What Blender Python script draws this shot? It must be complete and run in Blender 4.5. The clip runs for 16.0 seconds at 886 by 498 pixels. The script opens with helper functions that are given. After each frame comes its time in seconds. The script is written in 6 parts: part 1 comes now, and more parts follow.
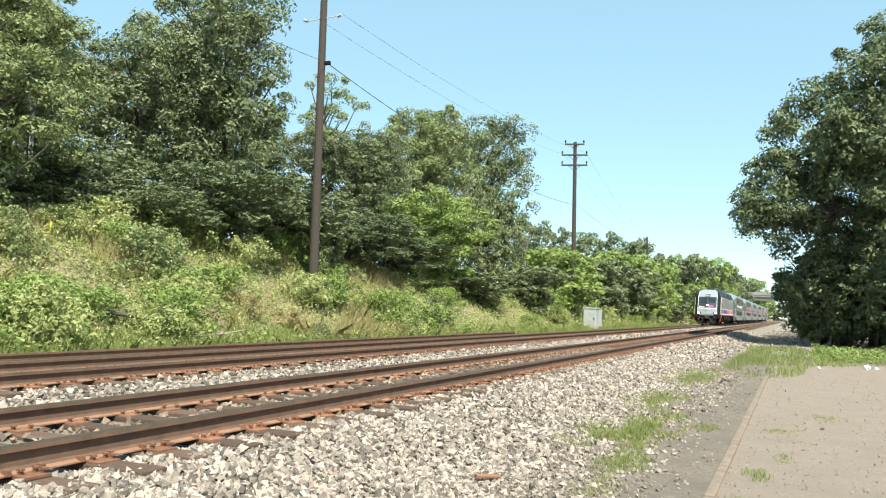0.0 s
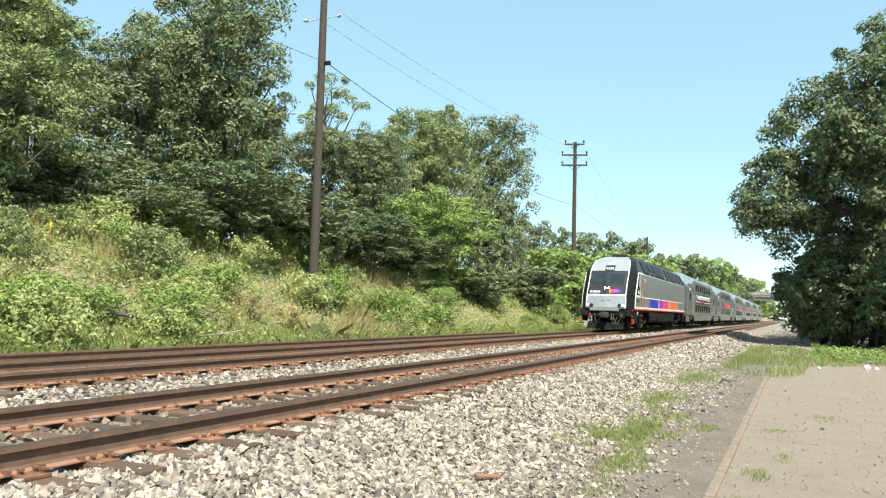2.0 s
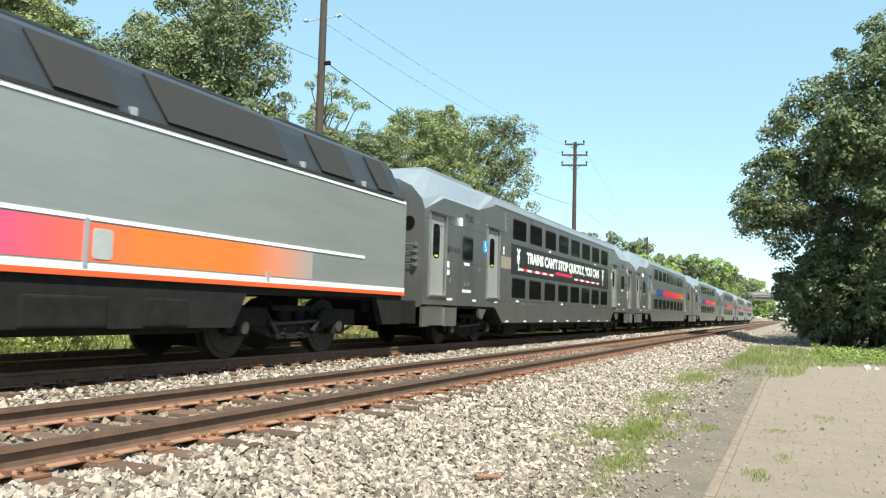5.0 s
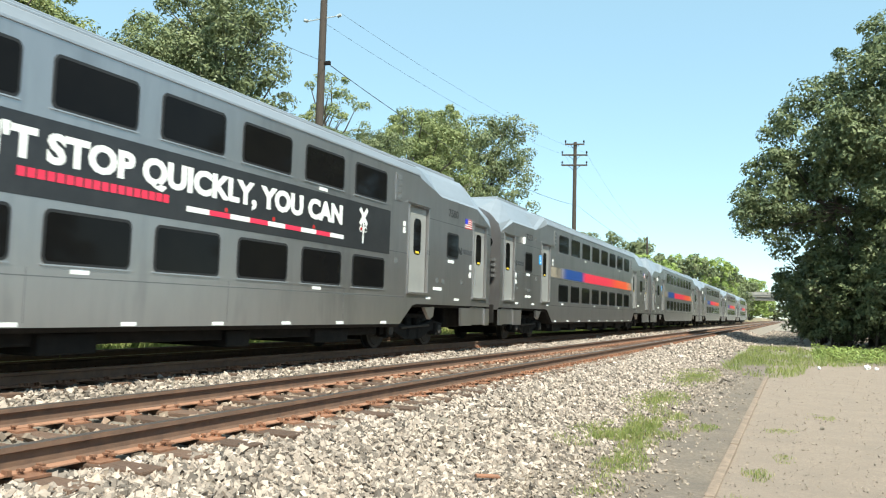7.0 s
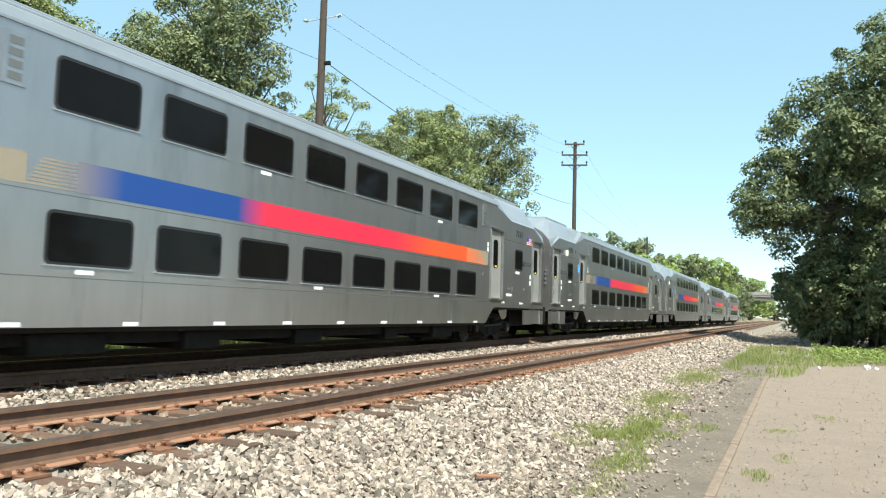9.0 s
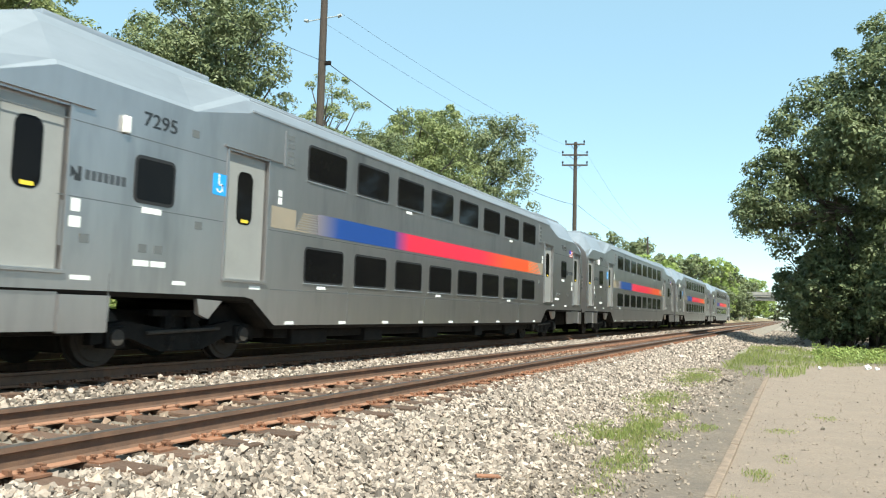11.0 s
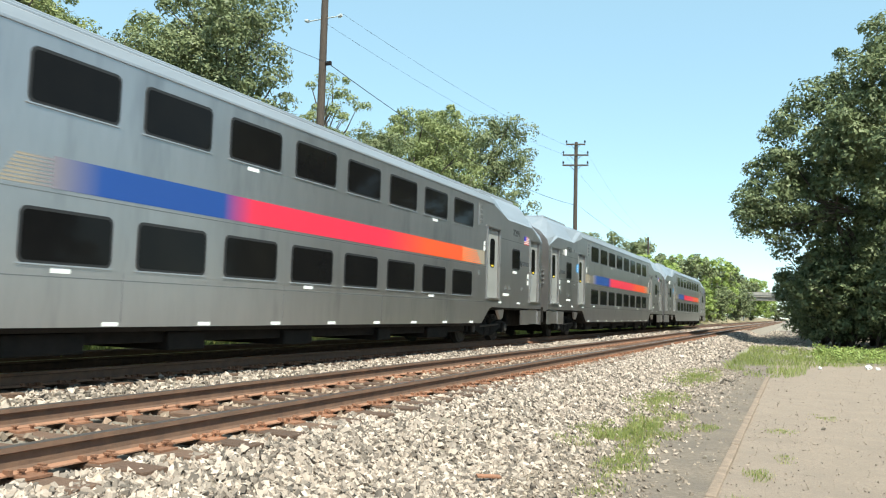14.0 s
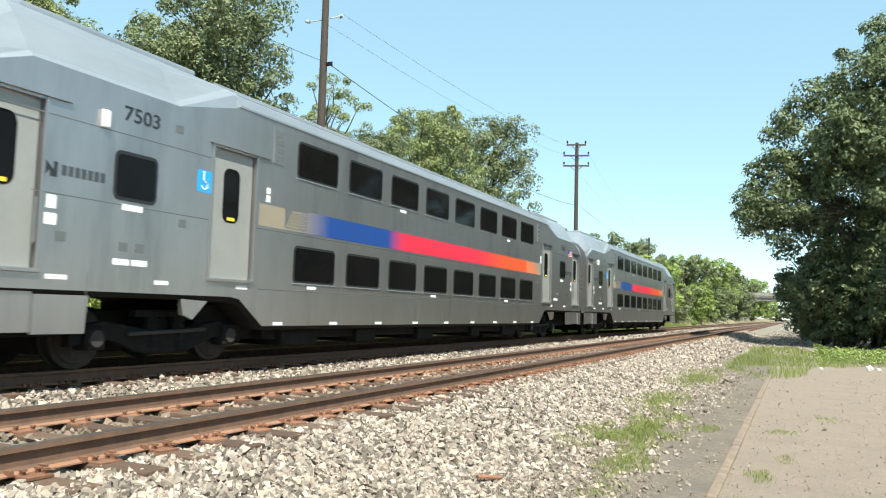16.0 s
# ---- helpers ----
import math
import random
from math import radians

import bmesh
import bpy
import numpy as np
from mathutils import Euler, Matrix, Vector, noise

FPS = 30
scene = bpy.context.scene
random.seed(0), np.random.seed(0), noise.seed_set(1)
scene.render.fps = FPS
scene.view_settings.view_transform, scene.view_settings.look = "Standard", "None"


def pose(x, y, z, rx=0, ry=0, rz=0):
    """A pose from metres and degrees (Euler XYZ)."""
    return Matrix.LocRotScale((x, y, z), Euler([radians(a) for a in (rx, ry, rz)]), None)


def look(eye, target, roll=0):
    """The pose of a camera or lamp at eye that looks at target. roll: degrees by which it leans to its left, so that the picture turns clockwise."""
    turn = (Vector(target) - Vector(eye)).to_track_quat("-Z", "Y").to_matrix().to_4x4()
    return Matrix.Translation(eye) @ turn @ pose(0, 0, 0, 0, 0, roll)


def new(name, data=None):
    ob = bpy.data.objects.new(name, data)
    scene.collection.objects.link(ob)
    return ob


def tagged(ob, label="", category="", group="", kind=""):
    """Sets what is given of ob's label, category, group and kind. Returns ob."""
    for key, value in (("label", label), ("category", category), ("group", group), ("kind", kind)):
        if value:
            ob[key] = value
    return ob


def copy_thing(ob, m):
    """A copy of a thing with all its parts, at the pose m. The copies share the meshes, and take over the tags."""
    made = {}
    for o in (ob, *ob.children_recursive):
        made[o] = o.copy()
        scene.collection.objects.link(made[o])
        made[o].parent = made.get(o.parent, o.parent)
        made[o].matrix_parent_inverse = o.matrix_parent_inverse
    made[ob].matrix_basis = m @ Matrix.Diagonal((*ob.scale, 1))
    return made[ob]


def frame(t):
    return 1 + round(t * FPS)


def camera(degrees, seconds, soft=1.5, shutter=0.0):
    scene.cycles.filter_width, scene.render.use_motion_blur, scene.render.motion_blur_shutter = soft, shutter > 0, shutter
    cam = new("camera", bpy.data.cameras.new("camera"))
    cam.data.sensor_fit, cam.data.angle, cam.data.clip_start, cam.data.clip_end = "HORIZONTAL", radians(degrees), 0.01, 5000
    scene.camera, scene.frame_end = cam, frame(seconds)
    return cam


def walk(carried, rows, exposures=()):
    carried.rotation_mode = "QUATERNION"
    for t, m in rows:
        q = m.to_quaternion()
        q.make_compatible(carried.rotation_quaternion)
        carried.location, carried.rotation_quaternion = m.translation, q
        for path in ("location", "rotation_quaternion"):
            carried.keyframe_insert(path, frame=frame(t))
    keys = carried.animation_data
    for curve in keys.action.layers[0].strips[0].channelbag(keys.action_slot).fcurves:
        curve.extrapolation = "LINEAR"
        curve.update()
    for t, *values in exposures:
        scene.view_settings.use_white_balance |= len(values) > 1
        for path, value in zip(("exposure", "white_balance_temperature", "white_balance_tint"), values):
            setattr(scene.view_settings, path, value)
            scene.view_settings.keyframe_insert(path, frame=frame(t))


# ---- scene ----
cam = camera(59.36, 16.0, soft=1.15, shutter=0.12)


def cam_pose(yaw, pitch, roll=0.0293):
    """Yaw to the left of the line, pitch upwards and roll, in radians, at the tripod's place."""
    m = Matrix.Translation((0, 0, 0.9217)) @ Matrix.Rotation(yaw, 4, "Z")
    return m @ Matrix.Rotation(math.pi / 2 + pitch, 4, "X") @ Matrix.Rotation(roll, 4, "Z")


walk(cam, [(0, cam_pose(0.4250, 0.0773)), (9.2, cam_pose(0.4250, 0.0773)), (11.3, cam_pose(0.4257, 0.0773)), (12.2, cam_pose(0.4262, 0.0774)),
           (14.2, cam_pose(0.4263, 0.0774)), (15.2, cam_pose(0.4271, 0.0780)), (16, cam_pose(0.4273, 0.0781))],
     [(0, 0.97, 6550, 0), (16, 0.97, 6550, 0)])

# ---- light ----
SUN_AZ = Vector((0.65, -0.76, 0)).normalized()
SUN_EL = radians(54)
sun_way = Vector((SUN_AZ.x * math.cos(SUN_EL), SUN_AZ.y * math.cos(SUN_EL), math.sin(SUN_EL)))
world = bpy.data.worlds.new("sky")
scene.world = world
world.use_nodes = True
wn, wl = world.node_tree.nodes, world.node_tree.links
sky = wn.new("ShaderNodeTexSky")
sky.sky_type = "NISHITA"
sky.sun_disc = False
sky.sun_elevation = SUN_EL
sky.sun_rotation = math.atan2(SUN_AZ.x, SUN_AZ.y)
sky.air_density, sky.dust_density, sky.ozone_density = 0.8, 0.05, 0.15
haze = wn.new("ShaderNodeMix")  # thin high haze evens out the blue
haze.data_type = "RGBA"
haze.inputs[0].default_value = 0.6
haze.inputs[7].default_value = (1.75, 2.75, 3.3, 1)
wl.new(sky.outputs[0], haze.inputs[6])
wl.new(haze.outputs[2], wn["Background"].inputs[0])
wn["Background"].inputs[1].default_value = 0.15
sun = new("sun", bpy.data.lights.new("sun", "SUN"))
sun.data.energy, sun.data.angle, sun.data.color = 5.0, radians(0.53), (1.0, 0.95, 0.87)
sun.matrix_world = look((0, 0, 60), Vector((0, 0, 60)) - sun_way)


# ---- materials ----
def mat(name, base, rough=0.6, metal=0.0, other=None, scale=6.0, amount=0.5, bump=0.0, bump_scale=60.0,
        island=0.0, stretch=None, spec=0.5, other2=None, scale2=1.0, amount2=0.4, coat=0.0, obj_random=0.0):
    m = bpy.data.materials.new(name)
    m.use_nodes = True
    n, l = m.node_tree.nodes, m.node_tree.links
    b = n["Principled BSDF"]
    b.inputs["Roughness"].default_value = rough
    b.inputs["Metallic"].default_value = metal
    b.inputs["Specular IOR Level"].default_value = spec
    b.inputs["Coat Weight"].default_value = coat
    tc = n.new("ShaderNodeTexCoord")
    mp = n.new("ShaderNodeMapping")
    l.new(tc.outputs["Object"], mp.inputs[0])
    if stretch:
        mp.inputs["Scale"].default_value = stretch

    def noisy(s, detail=6):
        t = n.new("ShaderNodeTexNoise")
        t.inputs["Scale"].default_value = s
        t.inputs["Detail"].default_value = detail
        t.inputs["Roughness"].default_value = 0.65
        l.new(mp.outputs[0], t.inputs["Vector"])
        return t

    def mixed(fac, a, c):
        x = n.new("ShaderNodeMix")
        x.data_type = "RGBA"
        l.new(fac, x.inputs[0])
        for v, s in ((a, x.inputs[6]), (c, x.inputs[7])):
            if isinstance(v, tuple):
                s.default_value = (*v, 1)
            else:
                l.new(v, s)
        return x.outputs[2]

    def ramp(src, lo, hi):
        r = n.new("ShaderNodeMapRange")
        r.inputs[1].default_value, r.inputs[2].default_value = lo, hi
        l.new(src, r.inputs[0])
        return r.outputs[0]

    col = None
    if other:
        col = mixed(ramp(noisy(scale).outputs[0], 0.5 - 0.25 * amount, 0.5 + 0.25 / max(amount, 0.1) * 0.5), base, other)
    if other2:
        col = mixed(ramp(noisy(scale2, 4).outputs[0], 0.62 - 0.3 * amount2, 0.72), col or base, other2)
    if island or obj_random:
        src = n.new("ShaderNodeNewGeometry").outputs["Random Per Island"] if island else n.new("ShaderNodeObjectInfo").outputs["Random"]
        hsv = n.new("ShaderNodeHueSaturation")
        k = island or obj_random
        r = n.new("ShaderNodeMapRange")
        r.inputs[3].default_value, r.inputs[4].default_value = 1 - k, 1 + k
        l.new(src, r.inputs[0])
        l.new(r.outputs[0], hsv.inputs["Value"])
        if col is None:
            hsv.inputs["Color"].default_value = (*base, 1)
        else:
            l.new(col, hsv.inputs["Color"])
        col = hsv.outputs[0]
    if col is None:
        b.inputs["Base Color"].default_value = (*base, 1)
    else:
        l.new(col, b.inputs["Base Color"])
    if bump:
        bp = n.new("ShaderNodeBump")
        bp.inputs["Strength"].default_value = min(bump, 1.0)
        bp.inputs["Distance"].default_value = 0.02
        l.new(noisy(bump_scale, 8).outputs[0], bp.inputs["Height"])
        l.new(bp.outputs[0], b.inputs["Normal"])
    return m


def leaf_mat(name, base, other, through_amount=0.45, rough=0.5, patch=0.35):
    """Leaves: colour varies leaf by leaf and in larger patches; some light passes through."""
    m = bpy.data.materials.new(name)
    m.use_nodes = True
    n, l = m.node_tree.nodes, m.node_tree.links
    b = n["Principled BSDF"]
    b.inputs["Roughness"].default_value = rough
    b.inputs["Specular IOR Level"].default_value = 0.3
    geo = n.new("ShaderNodeNewGeometry")
    tc = n.new("ShaderNodeTexCoord")
    big = n.new("ShaderNodeTexNoise")
    big.inputs["Scale"].default_value = patch
    big.inputs["Detail"].default_value = 3
    l.new(tc.outputs["Object"], big.inputs["Vector"])
    add = n.new("ShaderNodeMath")
    add.operation = "ADD"
    l.new(geo.outputs["Random Per Island"], add.inputs[0])
    l.new(big.outputs[0], add.inputs[1])
    mr = n.new("ShaderNodeMapRange")
    mr.inputs[1].default_value, mr.inputs[2].default_value = 0.3, 1.3
    l.new(add.outputs[0], mr.inputs[0])
    mx = n.new("ShaderNodeMix")
    mx.data_type = "RGBA"
    l.new(mr.outputs[0], mx.inputs[0])
    mx.inputs[6].default_value = (*base, 1)
    mx.inputs[7].default_value = (*other, 1)
    l.new(mx.outputs[2], b.inputs["Base Color"])
    tr = n.new("ShaderNodeBsdfTranslucent")
    l.new(mx.outputs[2], tr.inputs[0])
    ms = n.new("ShaderNodeMixShader")
    ms.inputs[0].default_value = through_amount
    l.new(b.outputs[0], ms.inputs[1])
    l.new(tr.outputs[0], ms.inputs[2])
    l.new(ms.outputs[0], n["Material Output"].inputs["Surface"])
    return m


M_GRAVEL = mat("gravel_lot", (0.305, 0.236, 0.184), 0.92, other=(0.21, 0.162, 0.127), scale=26, amount=0.9, bump=1.0, bump_scale=46,
               other2=(0.21, 0.164, 0.13), scale2=1.7, amount2=0.9)
M_DIRT = mat("dirt", (0.25, 0.198, 0.154), 0.95, other=(0.125, 0.098, 0.076), scale=22, amount=0.9, bump=1.0, bump_scale=34,
             other2=(0.12, 0.098, 0.08), scale2=2.2, amount2=0.8)
M_BALLAST_BED = mat("ballast_bed", (0.24, 0.205, 0.165), 0.95, other=(0.11, 0.088, 0.068), scale=18, bump=1.0, bump_scale=25)
M_STONE = mat("ballast_stone", (0.31, 0.256, 0.214), 0.88, other=(0.22, 0.174, 0.142), scale=3, bump=0.4, bump_scale=40, island=0.68)
M_PEBBLE = mat("dirty_pebble", (0.28, 0.228, 0.182), 0.95, other=(0.19, 0.152, 0.12), scale=5, bump=0.4, bump_scale=50, island=0.35)
M_STONE_RUST = mat("rusty_ballast_stone", (0.2, 0.135, 0.095), 0.9, other=(0.28, 0.23, 0.18), scale=2.5, bump=0.4, bump_scale=40, island=0.5)
M_PATH = mat("stony_path", (0.29, 0.25, 0.2), 0.95, other=(0.19, 0.16, 0.125), scale=1.5, bump=1.0, bump_scale=14, other2=(0.36, 0.32, 0.265), scale2=12)
M_KERB = mat("old_kerb", (0.27, 0.2, 0.15), 0.95, other=(0.16, 0.118, 0.088), scale=7, amount=0.7, bump=0.8, bump_scale=24)
M_BANK = mat("bank_soil", (0.25, 0.185, 0.115), 0.95, other=(0.13, 0.14, 0.06), scale=1.5, bump=0.8, bump_scale=8, other2=(0.36, 0.26, 0.17), scale2=0.5)
M_RAIL_TOP = mat("rail_head", (0.2, 0.165, 0.142), 0.38, 0.8, other=(0.13, 0.095, 0.075), scale=4, stretch=(8, 0.3, 8), amount=0.4)
M_RAIL_WEB = mat("rail_web", (0.11, 0.066, 0.046), 0.85, 0.0, other=(0.18, 0.1, 0.062), scale=6, bump=0.3)
M_RAIL_FOOT = mat("rail_foot", (0.3, 0.155, 0.095), 0.9, other=(0.2, 0.1, 0.06), scale=9, bump=0.4)
M_RUST = mat("rust_plate", (0.27, 0.125, 0.07), 0.9, other=(0.165, 0.08, 0.048), scale=12, bump=0.5, bump_scale=80, obj_random=0.25)
M_TIE = mat("tie_wood", (0.085, 0.05, 0.034), 0.95, other=(0.15, 0.09, 0.06), scale=8, stretch=(1, 10, 6), bump=0.7, bump_scale=12, obj_random=0.25)
M_POLE = mat("pole_wood", (0.045, 0.034, 0.027), 0.9, other=(0.078, 0.06, 0.047), scale=10, stretch=(6, 6, 0.5), bump=0.5, bump_scale=30)
M_BARK = mat("bark", (0.075, 0.06, 0.048), 0.95, other=(0.13, 0.11, 0.09), scale=9, stretch=(3, 3, 0.6), bump=0.8, bump_scale=12)
M_BARK_GREY = mat("dead_wood", (0.3, 0.27, 0.24), 0.9, other=(0.2, 0.17, 0.15), scale=7, stretch=(3, 3, 0.6), bump=0.4)
M_CONC = mat("concrete", (0.3, 0.285, 0.26), 0.9, other=(0.22, 0.21, 0.19), scale=1.4, bump=0.4, bump_scale=25)
M_STEEL = mat("stainless", (0.43, 0.405, 0.4), 0.3, 0.85, other=(0.375, 0.355, 0.35), scale=2.2, stretch=(1, 1.3, 0.3), amount=0.5,
              other2=(0.285, 0.275, 0.272), scale2=0.8, amount2=0.3, bump=0.12, bump_scale=1.3)
M_ROOF = mat("roof_metal", (0.36, 0.38, 0.41), 0.38, 0.5, other=(0.29, 0.31, 0.335), scale=1.6, stretch=(1, 0.3, 1))
M_DOOR = mat("door_panel", (0.31, 0.305, 0.29), 0.45, 0.15, other=(0.26, 0.257, 0.245), scale=1.5)
M_FRAME = mat("window_rubber", (0.015, 0.015, 0.016), 0.6)
M_GLASS = mat("dark_glass", (0.006, 0.006, 0.0065), 0.06, spec=0.08, other=(0.01, 0.0095, 0.009), scale=0.8)
M_UNDER = mat("underframe", (0.011, 0.0105, 0.01), 0.85, other=(0.022, 0.019, 0.017), scale=4, bump=0.3, spec=0.15)
M_WHEEL = mat("wheel_steel", (0.03, 0.025, 0.022), 0.65, 0.3, other=(0.05, 0.04, 0.032), scale=6)
# black of skirt and beam, darkened for the deep shade under the nose
M_SHADED_BLACK = mat("shaded_black", (0.014, 0.0135, 0.013), 0.8, other=(0.024, 0.022, 0.02), scale=4, bump=0.3, spec=0.12)
M_HANDRAIL = mat("dull_red_rail", (0.38, 0.08, 0.04), 0.5)
M_WHITE = mat("white_paint", (0.8, 0.8, 0.78), 0.5, other=(0.7, 0.7, 0.68), scale=8)
M_BLACK = mat("black_paint", (0.018, 0.018, 0.02), 0.35, other=(0.03, 0.03, 0.032), scale=3)
M_GREYBLACK = mat("charcoal_paint", (0.05, 0.053, 0.06), 0.35, other=(0.065, 0.07, 0.075), scale=2)
M_DEEPBLUE = mat("deep_blue_vinyl", (0.03, 0.035, 0.5), 0.4, other=(0.04, 0.045, 0.42), scale=2)
M_PURPLE = mat("purple_vinyl", (0.25, 0.04, 0.33), 0.4, other=(0.28, 0.05, 0.36), scale=2)
M_MAGENTA = mat("magenta_vinyl", (0.5, 0.03, 0.34), 0.4, other=(0.55, 0.035, 0.3), scale=2)
M_RED = mat("pink_red_vinyl", (0.72, 0.028, 0.07), 0.4, other=(0.66, 0.032, 0.085), scale=2)
M_ORANGE = mat("orange_vinyl", (0.85, 0.16, 0.035), 0.4, other=(0.8, 0.15, 0.03), scale=2)
M_TAN = mat("tan_vinyl", (0.29, 0.24, 0.18), 0.45, other=(0.26, 0.22, 0.17), scale=2)
M_ORANGE_EDGE = mat("orange_red_paint", (0.8, 0.1, 0.02), 0.45, other=(0.7, 0.1, 0.03), scale=4)
M_CYAN = mat("access_blue", (0.03, 0.32, 0.75), 0.4)
M_YELLOW = mat("yellow_paint", (0.75, 0.55, 0.05), 0.5)
M_LINE = mat("dark_panel_line", (0.16, 0.165, 0.165), 0.55, 0.4)
M_CABINET = mat("cabinet_metal", (0.5, 0.51, 0.5), 0.5, 0.3, other=(0.4, 0.41, 0.4), scale=3)
M_WIRE = mat("wire", (0.03, 0.03, 0.03), 0.6)
L_DARK = leaf_mat("leaf_dark", (0.085, 0.115, 0.052), (0.215, 0.24, 0.12), 0.24)
# leaf_dark's greens about a fifth darker: big trees, undergrowth, one bush model
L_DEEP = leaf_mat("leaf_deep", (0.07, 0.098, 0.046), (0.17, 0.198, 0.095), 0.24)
L_MID = leaf_mat("leaf_mid", (0.115, 0.155, 0.058), (0.285, 0.315, 0.135), 0.26)
L_LIGHT = leaf_mat("leaf_light", (0.135, 0.2, 0.048), (0.3, 0.365, 0.11), 0.3)
L_WEED = leaf_mat("leaf_weed", (0.22, 0.26, 0.095), (0.49, 0.505, 0.21), 0.38, patch=0.6)
L_DRY = leaf_mat("leaf_dry", (0.36, 0.31, 0.15), (0.52, 0.44, 0.22), patch=0.8)
L_GRASS = leaf_mat("grass_blade", (0.19, 0.255, 0.07), (0.37, 0.4, 0.14), 0.5, patch=0.9)
# ---- mesh helpers ----
def part(name, bm, material, parent=None, label="", smooth=False):
    """Links a bmesh as ONE mesh object, under a thing or a part."""
    me = bpy.data.meshes.new(name)
    bm.to_mesh(me)
    bm.free()
    for mm in (material if isinstance(material, (list, tuple)) else [material]):
        me.materials.append(mm)
    if smooth:
        me.polygons.foreach_set("use_smooth", [True] * len(me.polygons))
    ob = new(name, me)
    if parent:
        ob.parent = parent
    if label:
        ob["label"] = label
    return ob


def shared(name, me, parent, m):
    """One more object on a mesh that is there already."""
    ob = new(name, me)
    ob.parent = parent
    ob.matrix_basis = m
    return ob


def root(name, m, label, category, group="", kind=""):
    ob = new(name)
    ob.empty_display_size = 0.2
    ob.matrix_basis = m
    return tagged(ob, label, category, group, kind)


def box(bm, x0, x1, y0, y1, z0, z1, mi=0, bevel=0.0):
    r = bmesh.ops.create_cube(bm, size=1.0, matrix=Matrix.Translation(((x0 + x1) / 2, (y0 + y1) / 2, (z0 + z1) / 2)) @ Matrix.Diagonal((x1 - x0, y1 - y0, z1 - z0, 1)))
    vs = r["verts"]
    fs = {f for v in vs for f in v.link_faces}
    if bevel:
        es = list({e for v in vs for e in v.link_edges})
        fs = set(bmesh.ops.bevel(bm, geom=es, offset=bevel, segments=2, profile=0.6, affect="EDGES")["faces"]) | {f for f in fs if f.is_valid}
    for f in fs:
        f.material_index = mi
    return bm


def cyl(bm, a, b, r0, r1=None, n=12, mi=0):
    a, b = Vector(a), Vector(b)
    q = (b - a).to_track_quat("Z", "Y").to_matrix().to_4x4()
    r = bmesh.ops.create_cone(bm, cap_ends=True, segments=n, radius1=r0, radius2=r0 if r1 is None else r1, depth=(b - a).length,
                              matrix=Matrix.Translation((a + b) / 2) @ q)
    for f in {f for v in r["verts"] for f in v.link_faces}:
        f.material_index = mi
    return bm


def loft(bm, sections, mi=0, closed=True, caps=True):
    """Joins rings of points, one ring a section."""
    rings = [[bm.verts.new(p) for p in s] for s in sections]
    k = len(rings[0])
    for a, b in zip(rings, rings[1:]):
        for i in range(k if closed else k - 1):
            f = bm.faces.new((a[i], a[(i + 1) % k], b[(i + 1) % k], b[i]))
            f.material_index = mi
    if caps:
        for ring, rev in ((rings[0], True), (rings[-1], False)):
            f = bm.faces.new(ring[::-1] if rev else ring)
            f.material_index = mi
    bmesh.ops.recalc_face_normals(bm, faces=bm.faces)
    return bm


def slab(bm, pts, x0, x1, mi=0):
    """A plate whose outline is given in (y, z), from x0 to x1."""
    a = [bm.verts.new((x0, y, z)) for y, z in pts]
    b = [bm.verts.new((x1, y, z)) for y, z in pts]
    fs = [bm.faces.new(a), bm.faces.new(b[::-1])]
    k = len(pts)
    fs += [bm.faces.new((a[i], b[i], b[(i + 1) % k], a[(i + 1) % k])) for i in range(k)]
    for f in fs:
        f.material_index = mi
    bmesh.ops.recalc_face_normals(bm, faces=fs)
    return bm


def rounded(y0, y1, z0, z1, r, n=4):
    pts = []
    for cy, cz, a0 in ((y1 - r, z1 - r, 0), (y0 + r, z1 - r, 90), (y0 + r, z0 + r, 180), (y1 - r, z0 + r, 270)):
        for i in range(n + 1):
            a = radians(a0 + 90 * i / n)
            pts.append((cy + r * math.cos(a), cz + r * math.sin(a)))
    return pts


def mesh_from(name, verts, faces, material, smooth=False):
    """A mesh from numpy arrays, all its faces with the same number of corners."""
    me = bpy.data.meshes.new(name)
    nv, nf, k = len(verts), len(faces), faces.shape[1]
    me.vertices.add(nv)
    me.vertices.foreach_set("co", np.ascontiguousarray(verts, dtype=np.float32).ravel())
    me.loops.add(nf * k)
    me.loops.foreach_set("vertex_index", np.ascontiguousarray(faces, dtype=np.int32).ravel())
    me.polygons.add(nf)
    me.polygons.foreach_set("loop_start", np.arange(0, nf * k, k, dtype=np.int32))
    me.polygons.foreach_set("loop_total", np.full(nf, k, dtype=np.int32))
    me.update(calc_edges=True)
    me.materials.append(material)
    return me


def words(name, text, size, material, parent, m, depth=0.006, label="", width=None, bold=0.0):
    """Raised lettering in the built-in font, turned into a mesh."""
    cu = bpy.data.curves.new(name, "FONT")
    cu.body, cu.size, cu.extrude, cu.align_x = text, size, depth, "LEFT"
    cu.offset = bold
    cu.resolution_u = 3
    tmp = bpy.data.objects.new(name, cu)
    scene.collection.objects.link(tmp)
    bpy.context.view_layer.update()
    me = bpy.data.meshes.new_from_object(tmp.evaluated_get(bpy.context.evaluated_depsgraph_get()))
    bpy.data.objects.remove(tmp)
    bpy.data.curves.remove(cu)
    if width:
        xs = [v.co.x for v in me.vertices]
        k = width / max(max(xs) - min(xs), 1e-6)
        for v in me.vertices:
            v.co.x *= k
    me.materials.clear()
    me.materials.append(material)
    ob = new(name, me)
    ob.parent = parent
    ob.matrix_basis = m
    if label:
        ob["label"] = label
    return ob


